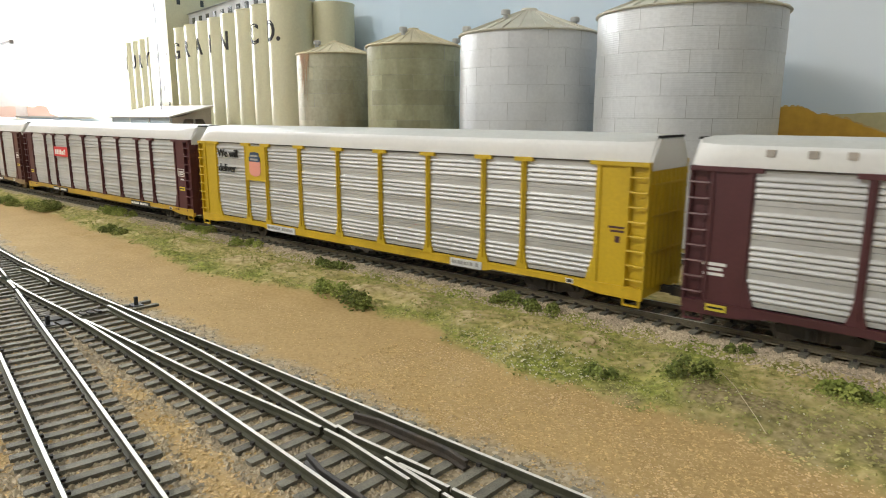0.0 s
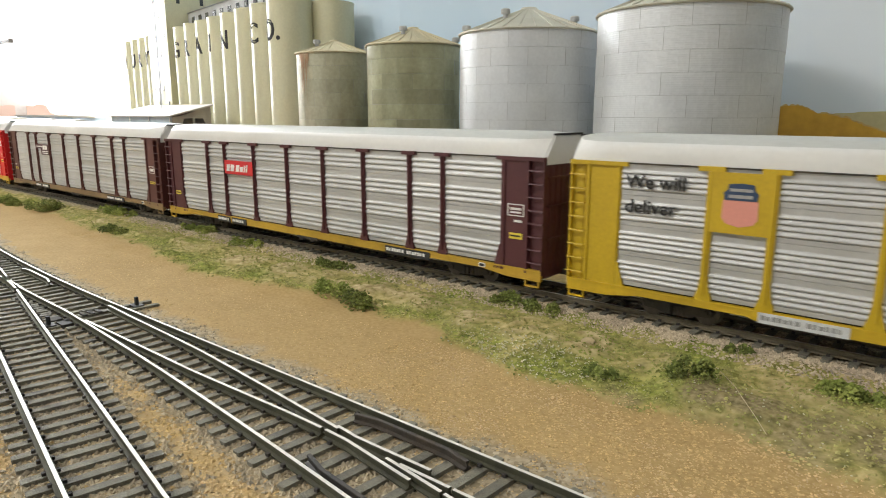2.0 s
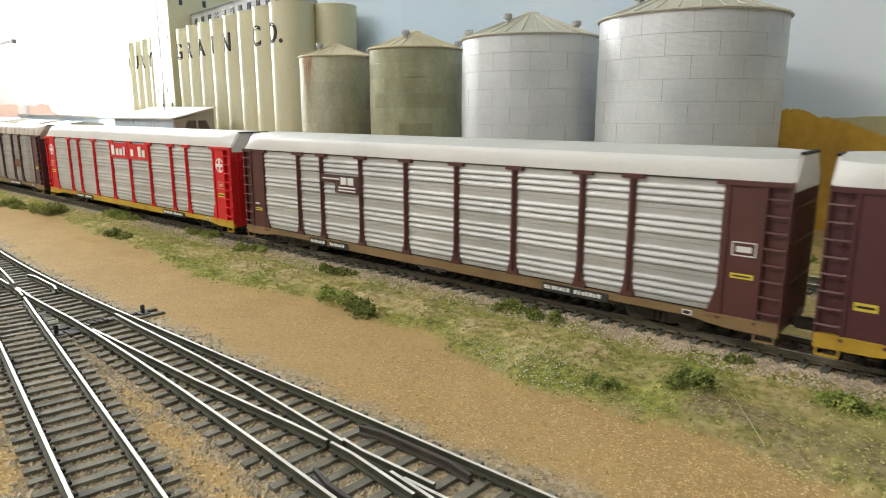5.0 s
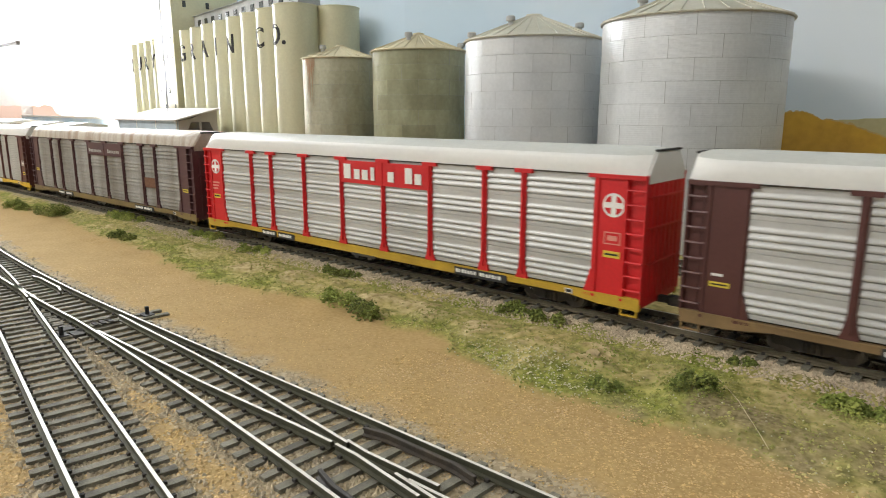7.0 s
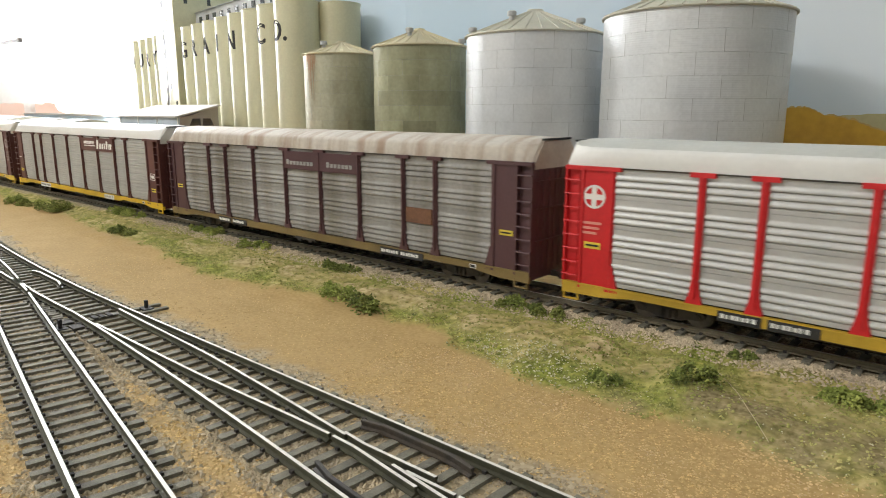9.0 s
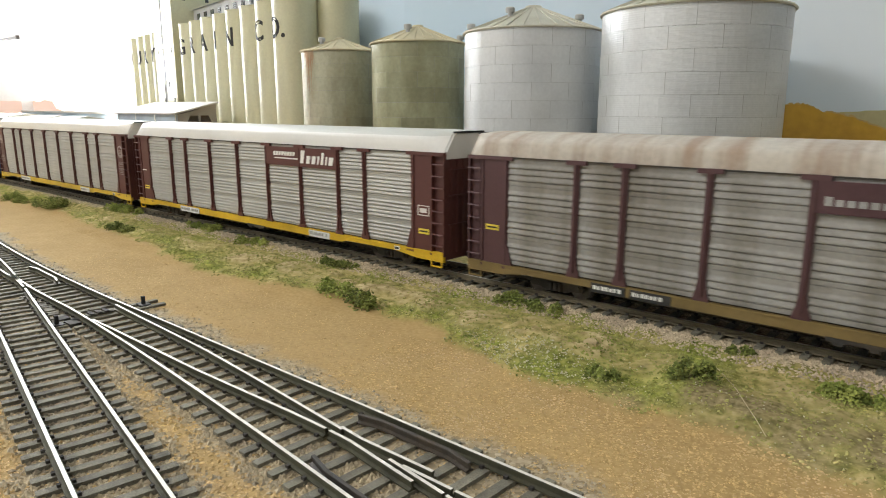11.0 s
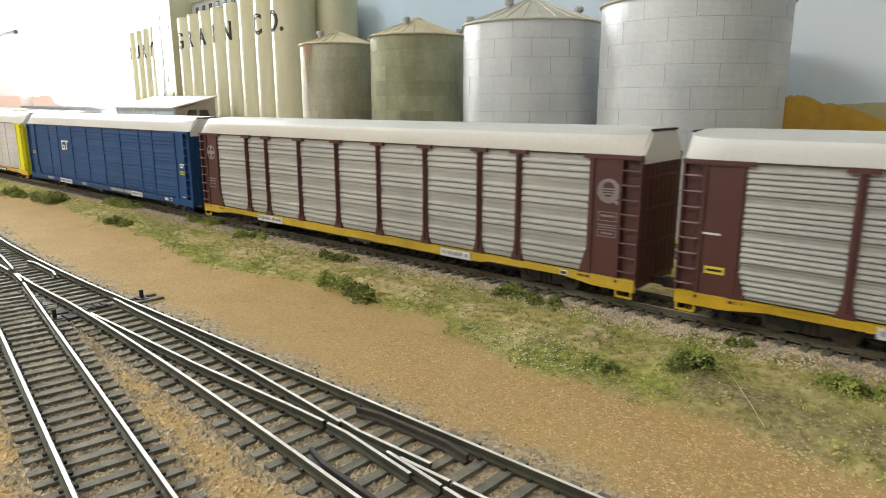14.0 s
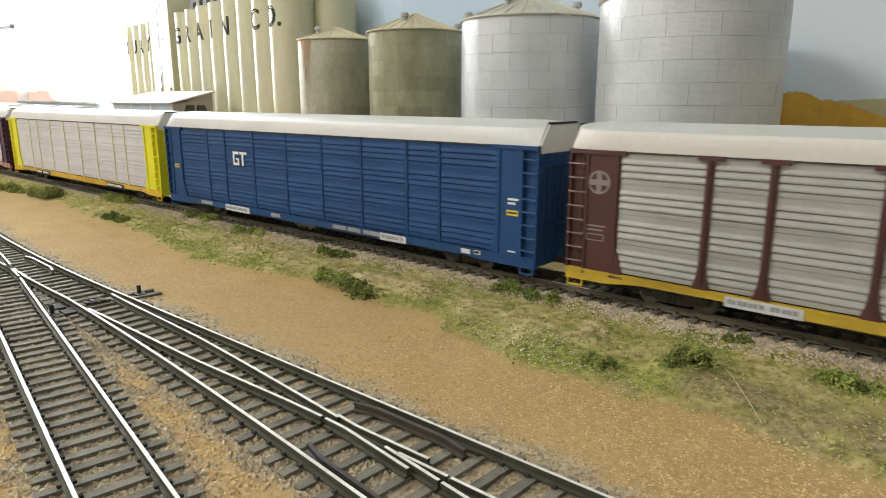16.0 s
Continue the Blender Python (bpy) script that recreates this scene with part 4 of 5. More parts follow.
car_yellow = autorack("yellow autorack with silver screens and a shield emblem", (0.56, 0.38, 0.012), (0.60, 0.39, 0.015), M_SCREEN, M_ROOF, patches=False, ridges=4, swell=0.44)
shield_x = (POSTS[0] + POSTS[1]) / 2
part("emblem_panel", Shape().box(POSTS[0], -HALF_W - 1.5, 36.5, POSTS[1], -HALF_W - 0.5, EAVE - 2), flat((0.56, 0.38, 0.012)), car_yellow)
sx_, sy_ = shield_x, -HALF_W - 1.5
part("emblem_lower", Shape().prism_y([(sx_ - 5.6, 48), (sx_ - 5.8, 42), (sx_ - 4.4, 40), (sx_, 39), (sx_ + 4.4, 40), (sx_ + 5.8, 42), (sx_ + 5.6, 48)], sy_ - 0.3, sy_), M_PINK, car_yellow)
part("emblem_upper", Shape().prism_y([(sx_ - 5.2, 48), (sx_ - 5.6, 50.5), (sx_ - 4.4, 51.5), (sx_ - 4, 53.4), (sx_, 53.8), (sx_ + 4, 53.4), (sx_ + 4.4, 51.5), (sx_ + 5.6, 50.5), (sx_ + 5.2, 48)], sy_ - 0.45, sy_), M_NAVY, car_yellow)
bars(car_yellow, "emblem_writing", M_PATCH, [(sx_ - 3.6, sx_ + 3.6, 51, 52), (sx_ - 3.8, sx_ + 3.8, 48.8, 49.9)], sy_ - 0.45)
for body_, z_ in (("We will", 49.6), ("deliver", 40.4)):
    for k_, ch_ in enumerate(body_):
        if ch_ != " ":
            me_ = text_mesh(ch_, 5.0, 0.3, M_LETTER)
            lead_ = max(v.co.x for v in text_mesh(body_[:k_ + 1], 5.0, 0.3, M_LETTER).vertices) - max(v.co.x for v in me_.vertices)
            part("slogan_letter", me_, None, car_yellow, at=mm(-132 + lead_ / MM, -HALF_W - 1.0, z_))
bars(car_yellow, "side_writing", M_SHADOWY, [(140, 148, 33.5, 34.3), (141, 147, 32, 32.8), (143, 145, 28, 30.5)], Y0)

car_sign = autorack("maroon autorack with a red sign, yellow sill", MAROON, (0.50, 0.31, 0.03), M_SCREEN, M_ROOF, ridges=3, rung_m=M_RUNG)
part("red_sign", Shape().box(POSTS[1] + 1.4, -HALF_W - 1.8, 39, POSTS[2] + 0.2, -HALF_W - 0.6, 47.4), M_SIGNRED, car_sign)
a_ = POSTS[1] + 3.4
for dx_, wd_, h_ in ((0, 3.6, 4.2), (4.6, 3.6, 4.2), (10.2, 3.6, 4.2), (14.8, 3.2, 3.2), (19, 1.2, 4.2), (21.2, 1.4, 4.6)):
    slanted(car_sign, "sign_mark", M_WHITE, [(a_ + dx_, a_ + dx_ + wd_, 40.8, 40.8 + h_)], -HALF_W - 1.8)
for x_, z_ in ((-142, 22), (142, 25)):
    label_at(car_sign, x_, z_, 6.5, 2.6, M_LABEL)
bars(car_sign, "side_writing", M_WHITE, [(137.5, 146, 38.4, 38.8), (137.5, 146, 33.6, 34.0), (137.5, 138, 33.6, 38.8), (145.5, 146, 33.6, 38.8), (139, 144.5, 36.2, 37.2), (139, 144.5, 34.8, 35.6), (141, 145, 31, 32)], Y0, "small white stencilled box")

car_dark = autorack("dark brown autorack with weathered tan sill", BROWN, (0.24, 0.155, 0.07), M_SCREEN, M_ROOF, ridges=3, rung_m=M_RUNG)
part("name_sign", Shape().box(POSTS[1] + 0.8, -HALF_W - 1.5, 44, POSTS[2] - 1, -HALF_W - 0.6, 48).box(POSTS[1] + 12, -HALF_W - 1.5, 38.5, POSTS[2] - 1, -HALF_W - 0.6, 44), M_SHADOWY, car_dark)
bars(car_dark, "sign_mark", M_WHITE, [(POSTS[1] + 2, POSTS[1] + 16, 45.6, 46.3), (POSTS[1] + 17, POSTS[1] + 21.5, 43.2, 47), (POSTS[1] + 22.5, POSTS[1] + 27, 43.2, 47), (POSTS[1] + 15, POSTS[2] - 3, 41.2, 42), (POSTS[1] + 15, POSTS[2] - 3, 39.6, 40.3)], -HALF_W - 1.5)
label_at(car_dark, 142, 26, 7.5, 1.8, M_LABEL)
label_at(car_dark, -142, 22.5, 7, 1.8, M_LABEL)
bars(car_dark, "side_writing", M_WHITE, [(138, 146, 37.6, 38), (138, 146, 33, 33.4), (138, 138.4, 33, 38), (145.6, 146, 33, 38), (139.5, 144.5, 34.4, 36.4), (-145, -141, 25.5, 26.4)], Y0)

RED = (0.60, 0.012, 0.016)
car_red = autorack("bright red autorack with silver screens, yellow sill", RED, (0.52, 0.33, 0.03), M_SCREEN, M_ROOF, ridges=3)
part("name_band", Shape().box(POSTS[3] + 0.4, -HALF_W - 1.35, 45.5, POSTS[5] - 0.4, -HALF_W - 0.3, EAVE - 2), flat(RED), car_red)
a_ = POSTS[3] + 3.5
for i_, (dx_, wd_) in enumerate(((0, 6), (8, 5), (14, 5.2), (20.5, 3.6), (34, 0), (33, 5), (45, 5.5), (51.5, 5))):
    if wd_:
        h_ = 8.0 if i_ in (0, 6) else (7.0 if i_ == 3 else 5.4)
        nm2 = "sign_mark"
        bars(car_red, nm2, M_WHITE, [(a_ + dx_ + 0.3, a_ + dx_ + wd_ - 0.5, 47.8, 47.8 + h_ * 0.96)], -HALF_W - 1.75)
for x_ in (-142.5, 142.5):
    roundel(car_red, x_, 47, 4.7, Y0, M_WHITE, flat(RED))
    label_at(car_red, x_, 27.5, 7, 2.6, M_LABEL)
bars(car_red, "side_writing", M_PINK, [(139, 146, 36, 36.4), (139, 146, 31.5, 31.9), (139, 139.4, 31.5, 36.4), (145.6, 146, 31.5, 36.4), (140.5, 144.5, 33, 35), (-147, -139, 36, 37), (-147, -140, 34, 35), (-147, -141, 32, 33)], Y0)

car_grimy = autorack("grimy maroon autorack with dull screens, dirty roof", (0.085, 0.036, 0.04), (0.20, 0.14, 0.05), M_SCREEN_OLD, M_ROOF_DIRTY, top_m=M_ROOF_DIRTY, ridges=3, swell=0.36)
part("name_band", Shape().box(POSTS[3] + 0.4, -HALF_W - 1.35, 47.0, POSTS[5] - 0.4, -HALF_W - 0.3, EAVE - 2), M_SHADOWY, car_grimy)
a_ = POSTS[3] + 3
bars(car_grimy, "sign_mark", M_PATCH, [(a_ + 3.1 * i, a_ + 3.1 * i + 2.2, 49.5, 51.6 + (0.8 if i in (0,) else 0)) for i in range(8)] + [(a_ + 36 + 3.1 * i, a_ + 38.2 + 3.1 * i, 49.5, 51.6 + (0.8 if i == 0 else 0)) for i in range(7)], -HALF_W - 1.35)
part("rust_patch", Shape().box(POSTS[6] + 2, -HALF_W - 0.9, 26, POSTS[7] - 2, -HALF_W - 0.2, 33.5), material("rust_brown", (0.16, 0.075, 0.04), 0.8, vary=0.25, scale=80), car_grimy)
for x_ in (-142, 142.5):
    label_at(car_grimy, x_, 27.5, 7, 2.4, M_LABEL)

car_script = autorack("maroon autorack with a scripted name band, yellow sill", BROWN, (0.60, 0.38, 0.015), M_SCREEN_WARM, M_ROOF, patches=False, boards=((-92, -67), (54, 72)), ridges=5, swell=0.42, rung_m=M_RUNG)
part("name_band", Shape().box(POSTS[4] + 0.4, -HALF_W - 1.35, 46.5, POSTS[6] - 0.4, -HALF_W - 0.3, EAVE - 2), flat(BROWN), car_script)
a_ = POSTS[4] + 8
slanted(car_script, "sign_mark", M_WHITE, [(a_ + 2.6 * i, a_ + 2.6 * i + 2.0, 52.2, 54.6) for i in range(8)] + [(a_ + 1, a_ + 24, 50.4, 51.1)], -HALF_W - 1.35)
slanted(car_script, "sign_mark", M_WHITE, [(a_ + 25 + d_, a_ + 25 + d_ + w2, 48.6 + z2, 48.6 + z2 + h2) for d_, w2, h2, z2 in ((0, 3.4, 7.2, 0), (5.6, 3.2, 4.4, 0), (10.4, 3.2, 4.4, 0), (15.2, 1.6, 4.6, 0), (18.2, 2.4, 6.6, 0), (22, 1.6, 4.6, 0), (25, 3.4, 4.4, 0))], -HALF_W - 1.35)
for x_ in (-142, 142.5):
    label_at(car_script, x_, 20.5, 6.8, 2.6, M_LABEL)
bars(car_script, "side_writing", M_WHITE, [(138.5, 146, 32.8, 33.2), (138.5, 146, 28.2, 28.6), (138.5, 138.9, 28.2, 33.2), (145.6, 146, 28.2, 33.2), (140, 144.5, 29.6, 31.8), (-147, -141, 33, 33.7)], Y0)

car_round = autorack("red-brown autorack with a round emblem, cream roof", (0.085, 0.028, 0.024), (0.55, 0.37, 0.03), M_SCREEN_WARM, M_ROOF_CREAM, patches=False, boards=((-92, -67), (58, 76)), ridges=3, swell=0.34, rung_m=M_RUNG)
roundel(car_round, -142.5, 46.5, 4.6, Y0, M_FADED, flat((0.085, 0.028, 0.024)))
ring_ = [(142.5 + 4.8 * math.cos(2 * math.pi * i / 28), 45 + 4.8 * math.sin(2 * math.pi * i / 28)) for i in range(28)]
part("emblem_disc", Shape().prism_y(ring_, Y0 - 0.2, Y0), M_FADED, car_round)
bars(car_round, "emblem_stripe", M_FADED, [(137.9, 147.1, 43.6 + 1.0 * i, 44.1 + 1.0 * i) for i in range(3)], Y0 - 0.36)
part("emblem_field", Shape().prism_y([(142.5 + 2.6 * math.cos(2 * math.pi * i / 20), 45.6 + 2.9 * math.sin(2 * math.pi * i / 20)) for i in range(20)], Y0 - 0.36, Y0 - 0.2), flat((0.085, 0.028, 0.024)), car_round)
part("emblem_tail", Shape().prism_y([(143.5, 43), (148, 40.5), (147, 39.6), (142.8, 41.6)], Y0 - 0.2, Y0), M_FADED, car_round)
bars(car_round, "side_writing", M_FADED, [(138.5, 146.5, 36.6, 36.9), (138.5, 146.5, 33.2, 33.5), (138.5, 138.8, 33.2, 36.9), (146.2, 146.5, 33.2, 36.9), (139.6, 145.4, 34.9, 35.7), (138.5, 146.5, 31.5, 31.9), (138.5, 146.5, 30.6, 31.0), (138.5, 146.5, 29.6, 29.9), (138.5, 146.5, 27.0, 27.3), (138.5, 138.8, 27.0, 29.9), (146.2, 146.5, 27.0, 29.9), (140, 145, 28.1, 28.8), (-147, -139, 29, 29.7), (-147, -140, 27.4, 28.1), (-147, -139.5, 23.4, 23.8), (-147, -139.5, 25.8, 26.2), (-147, -146.6, 23.4, 26.2), (-139.9, -139.5, 23.4, 26.2)], Y0)

BLUE = (0.016, 0.065, 0.185)
M_BLUE = flat(BLUE, rough=0.55, rand=0.05, spec=0.3)
car_blue = autorack("all-blue autorack with an off-white roof", M_BLUE, None, M_BLUE, M_ROOF, ridges=3, patches=False, deep=False, swell=0.26, slim=True)
a_ = -70
bars(car_blue, "sign_mark", M_WHITE, [(a_, a_ + 6.5, 44, 45.6), (a_, a_ + 1.7, 37.1, 45.6), (a_, a_ + 6.5, 37.1, 38.7), (a_ + 4.8, a_ + 6.5, 37.1, 41.6), (a_ + 3.4, a_ + 6.5, 40.3, 41.6)], -HALF_W - 0.75)
bars(car_blue, "sign_mark", M_WHITE, [(a_ + 7.4, a_ + 15, 44, 45.6), (a_ + 9.6, a_ + 11.4, 37.1, 45.6)], -HALF_W - 0.75)
for x_, z_ in ((-142, 32), (143, 30)):
    label_at(car_blue, x_, z_, 6, 2.4, M_LABEL)
bars(car_blue, "side_writing", M_WHITE, [(140.5, 146, 35.4, 36.4), (140.5, 144.5, 33.6, 34.6), (141, 145, 12.6, 13.3)], Y0)
for x_, w2 in ((-105, 14), (-60, 9), (-28, 9), (30, 11), (42, 10), (56, 14), (118, 5)):
    label_at(car_blue, x_, 9.6, w2, 2.2, M_PATCH if x_ != 118 else M_WHITE, "stencil_patch", -HALF_W - 1.0)

car_lemon = autorack("white-screened autorack with lemon yellow ends", (0.72, 0.68, 0.02), (0.62, 0.38, 0.03), M_SCREEN_WHITE, M_ROOF, post_m=flat((0.66, 0.64, 0.42)), ridges=3, swell=0.28, slim=True)
car_purple = autorack("dark purple autorack at the tail", (0.05, 0.012, 0.045), (0.40, 0.2, 0.15), M_SCREEN_WHITE, M_ROOF)

TRAIN = [(car_ahead, 325.05, 0.5), (car_yellow, 0, 0), (car_sign, -325.05, 2.0), (car_dark, -650.1, 6.0), (car_red, -975.15, 5.0), (car_grimy, -1300.2, 3.2),
         (car_script, -1625.2, 2.6), (car_round, -1950.3, 1.6), (car_blue, -2275.3, 1.0), (car_lemon, -2600.4, 3.0), (car_purple, -2925.4, 3.0)]

# ---- grain bins ----


def bin_panel_mesh(r, h, arc, mat, ridg, amp):
    sh = Shape()
    seg = 5
    vs = []
    prof = [(r, 0.0)]
    for i in range(ridg):
        prof += [(r + amp, h * (i + 0.5) / ridg), (r, h * (i + 1) / ridg)]
    prof = [(r - 0.9, 0.0)] + prof + [(r - 0.9, h)]
    sh.lathe(prof, 0, 0, seg, -arc / 2, arc / 2)
    return sh.mesh("wall_sheet", mat, smooth=None if amp > 0.05 else 25)


def grain_bin(x, y, r, rim, mat, roof_mat, rows, count, label, vents, phase=0.0, ridges=(5, 0.04), steep=0.36):
    b = tagged(new("grain_bin"), label, "grain bin", "row of grain bins")
    base = -5.0
    b.matrix_basis = mm(x, y, base)
    h = (rim - base) / rows
    arc = 360.0 / count
    even, odd = bin_panel_mesh(r, h - 0.16, arc - 0.2, mat, *ridges), bin_panel_mesh(r + 0.15, h - 0.16, arc - 0.2, mat, *ridges)
    part("inner_wall", Shape().lathe([(r - 0.85, 0), (r - 0.85, rim - base)], seg=48), M_PATCH, b)
    rb = random.Random(int(r * 10))
    for i in range(rows):
        for j in range(count):
            a = j * arc + (i % 2) * arc / 2 + phase
            part("wall_sheet", even if rb.random() < 0.5 else odd, None, b, at=mm(0, 0, i * h, 0, 0, a))
    top = rim - base
    part("rim", Shape().lathe([(r - 0.5, top - 0.6), (r + 1.5, top - 0.6), (r + 1.9, top + 0.2), (r + 1.2, top + 0.9), (r - 0.5, top + 0.9)], seg=64), roof_mat, b, smooth=40)
    rise = r * steep
    cone = Shape().lathe([(r + 1.2, top + 0.6), (r * 0.12, top + rise), (r * 0.10, top + rise + 0.1)], seg=64)
    part("roof", cone, roof_mat, b, smooth=30)
    for k in range(28):
        rib = Shape().prism_x([(-0.4, 0.0), (0.4, 0.0), (0.25, 0.75), (-0.25, 0.75)], 0, math.hypot(r * 0.9 + 1, rise - 0.6))
        part("roof_rib", rib, roof_mat, b, at=mm(0, 0, 0, 0, 0, k * 360 / 28) @ mm(r + 1.2, 0, top + 0.5) @ mm(0, 0, 0, 0, 180 + math.degrees(math.atan2(rise - 0.6, r * 0.9 + 1)), 0) @ mm(0, 0, 0, 180, 0, 0))
    part("cap", Shape().lathe([(0.01, top + rise + 2.4), (r * 0.11, top + rise + 1.6), (r * 0.14, top + rise - 0.6)], seg=24), roof_mat, b, smooth=40)
    for az, rr in vents:
        z = top + rise * (1 - rr) / 0.9
        v = part("vent", Shape().lathe([(1.9, z - 3.5), (1.9, z + 3.2), (3.3, z + 3.2), (3.5, z + 3.8), (3.5, z + 6.2), (2.6, z + 6.9), (0.01, z + 7.1)], r * rr * math.cos(radians(az)), r * rr * math.sin(radians(az)), 14), M_SILOTRIM, b, smooth=40)
    return b


grain_bin(-71, 200, 58.6, 139.5, M_GALV, M_BINROOF, 11, 12, "large galvanised grain bin with conical roof", [(-141, 0.59), (20, 0.5)], 7, (10, 0.07))
grain_bin(-196, 200, 53.0, 135.3, M_GALV, M_BINROOF, 11, 12, "galvanised grain bin with roof vents", [(-98, 0.5), (33, 0.66), (-150, 0.92)], 3)
grain_bin(-318, 200, 41.6, 134.5, M_GALV_OLD, M_BINROOF_OLD, 11, 9, "olive weathered grain bin with dusty roof", [(-73, 0.48), (43, 0.92)], 12)
rusty = grain_bin(-424, 200, 37.8, 133.2, M_GALV_RUST, M_BINROOF_OLD, 11, 9, "rust-streaked grain bin with dusty roof", [(-94, 0.57), (52, 0.85)], 5, steep=0.33)

M_RUST = material("orange_rust_stain", (0.40, 0.25, 0.145), 0.7, 0.1, vary=0.15, scale=90, fine=500, second=(0.42, 0.33, 0.22), patch=0.5, streak=0.4, fixed=True)


def rust_streak(az, wide, top, length):
    """A thin run of rust down the bin wall, tapering out."""
    sh = Shape()
    rows = 7
    for q in range(rows + 1):
        u = q / rows
        half = wide * (1 - u) ** 0.7 * (0.8 + 0.4 * noise.noise(Vector((az, q * 0.9, 0.3)))) + 0.12
        for a in (az - half, az + half):
            sh.v.append((38.25 * math.cos(radians(a)), 38.25 * math.sin(radians(a)), top - length * u))
    for q in range(rows):
        sh.f.append((2 * q, 2 * q + 1, 2 * q + 3, 2 * q + 2))
        sh.m.append(0)
    return sh


rr_ = random.Random(3)
for k_ in range(13):
    az_ = -103 + 1.7 * k_ + rr_.uniform(-0.6, 0.6)
    part("rust_streak", rust_streak(az_, rr_.uniform(0.5, 1.5), 137.6, rr_.uniform(6, 20) + (26 if k_ in (3, 5, 6, 9) else 0)), M_RUST, rusty, "orange rust run below the rim")

# ---- grain elevator ----
ROW_A = math.degrees(math.atan2(55, -305))
E0 = Vector((-528.0, 226.0))
E_DIR = Vector((math.cos(radians(ROW_A)), math.sin(radians(ROW_A))))
E_FRONT = Vector((-abs(E_DIR.y), -abs(E_DIR.x)))
STEP, SILO_R, SILO_TOP = 44.5, 25.0, 198.0


def curved_letter(ch, r, height, mat):
    me = text_mesh(ch, height, 0.3, mat, bold=0.5)
    bm = bmesh.new()
    bm.from_mesh(me)
    bmesh.ops.triangulate(bm, faces=bm.faces)
    bmesh.ops.subdivide_edges(bm, edges=[e for e in bm.edges if e.calc_length() > 0.002], cuts=4)
    xs_ = [v.co.x for v in bm.verts]
    mid = (min(xs_) + max(xs_)) / 2
    for v in bm.verts:
        a = (v.co.x - mid) / (r * MM)
        q = r * MM - v.co.y + 0.0002
        v.co.x, v.co.y = q * math.sin(a), -q * math.cos(a)
    bm.to_mesh(me)
    bm.free()
    return me


def build_elevator():
    el = tagged(new("grain_elevator"), "tall cream concrete grain elevator with black lettering", "grain elevator")
    front_deg = math.degrees(math.atan2(E_FRONT.y, E_FRONT.x)) + 90
    spots = [k for k in range(0, 8)] + [10.2 + 0.9 * k for k in range(0, 4)]
    letters = {7: "G", 6: "R", 5: "A", 4: "I", 3: "N", 1: "C", 0: "O."}
    tower = Shape().lathe([(SILO_R, -6), (SILO_R, SILO_TOP - 1.2), (SILO_R + 0.5, SILO_TOP - 1), (SILO_R + 0.5, SILO_TOP), (0.01, SILO_TOP)], seg=40).mesh("silo", M_SILO, 35)
    for k in spots:
        p = E0 + E_DIR * STEP * k
        s = part("silo", tower, None, el, at=mm(p.x, p.y, 0))
        if k in letters:
            part("letter", curved_letter(letters[k], SILO_R, 22, M_LETTER), None, s, at=mm(0, 0, 155, 0, 0, front_deg))
        elif k > 10:
            part("letter", curved_letter("YRUI"[round((k - 10.2) / 0.9)], SILO_R, 22, M_LETTER), None, s, at=mm(0, 0, 152, 0, 0, front_deg))
        q = p - E_FRONT * STEP
        part("silo", tower, None, el, at=mm(q.x, q.y, 0))
    q = E0 - E_FRONT * STEP - E_DIR * STEP * 0.35
    part("silo", tower, None, el, at=mm(q.x, q.y, 0))
    # gallery along the silo tops, and the headhouse
    turn = mm(E0.x, E0.y, 0, 0, 0, ROW_A)
    g = Shape().box(-8, -30, SILO_TOP, STEP * 7.6, 8, SILO_TOP + 3).box(4, -34, SILO_TOP + 3, STEP * 7.6, -6, SILO_TOP + 24)
    g.prism_x([(-37, SILO_TOP + 24), (-3, SILO_TOP + 24), (-20, SILO_TOP + 31)], 2, STEP * 7.6)
    part("gallery", g, M_SILOTRIM, el, at=turn)
    for i in range(12):
        part("gallery_window", Shape().box(14 + 27 * i, -6, SILO_TOP + 9, 24 + 27 * i, -5, SILO_TOP + 17), M_GLASS, el, at=turn)
    h = Shape().box(STEP * 7.62, -75, -6, STEP * 9.7, 27, 262, c=1).box(STEP * 7.8, -46, 262, STEP * 9.5, 20, 300)
    head = part("headhouse", h, M_SILO, el, at=turn)
    for i in range(4):
        for z in range(0, 8, 2) if i % 2 else (1, 4, 5, 7):
            x0 = STEP * 7.62 + 10 + i * 22
            wdw = part("window", Shape().box(x0, 27, 60 + z * 25, x0 + 5, 27.6, 69 + z * 25), M_GLASS, head)
    for z in (7,):
        for yy in (-30, 5):
            part("window", Shape().box(STEP * 7.62 - 0.6, yy, 60 + z * 25, STEP * 7.62, yy + 5, 69 + z * 25), M_GLASS, head)
    part("downspout", Shape().lathe([(0.8, 20), (0.8, 250)], STEP * 8.6, 29, 10), M_PALE, head)
    return el


build_elevator()

# ---- shed, parked freight car and the far clutter ----


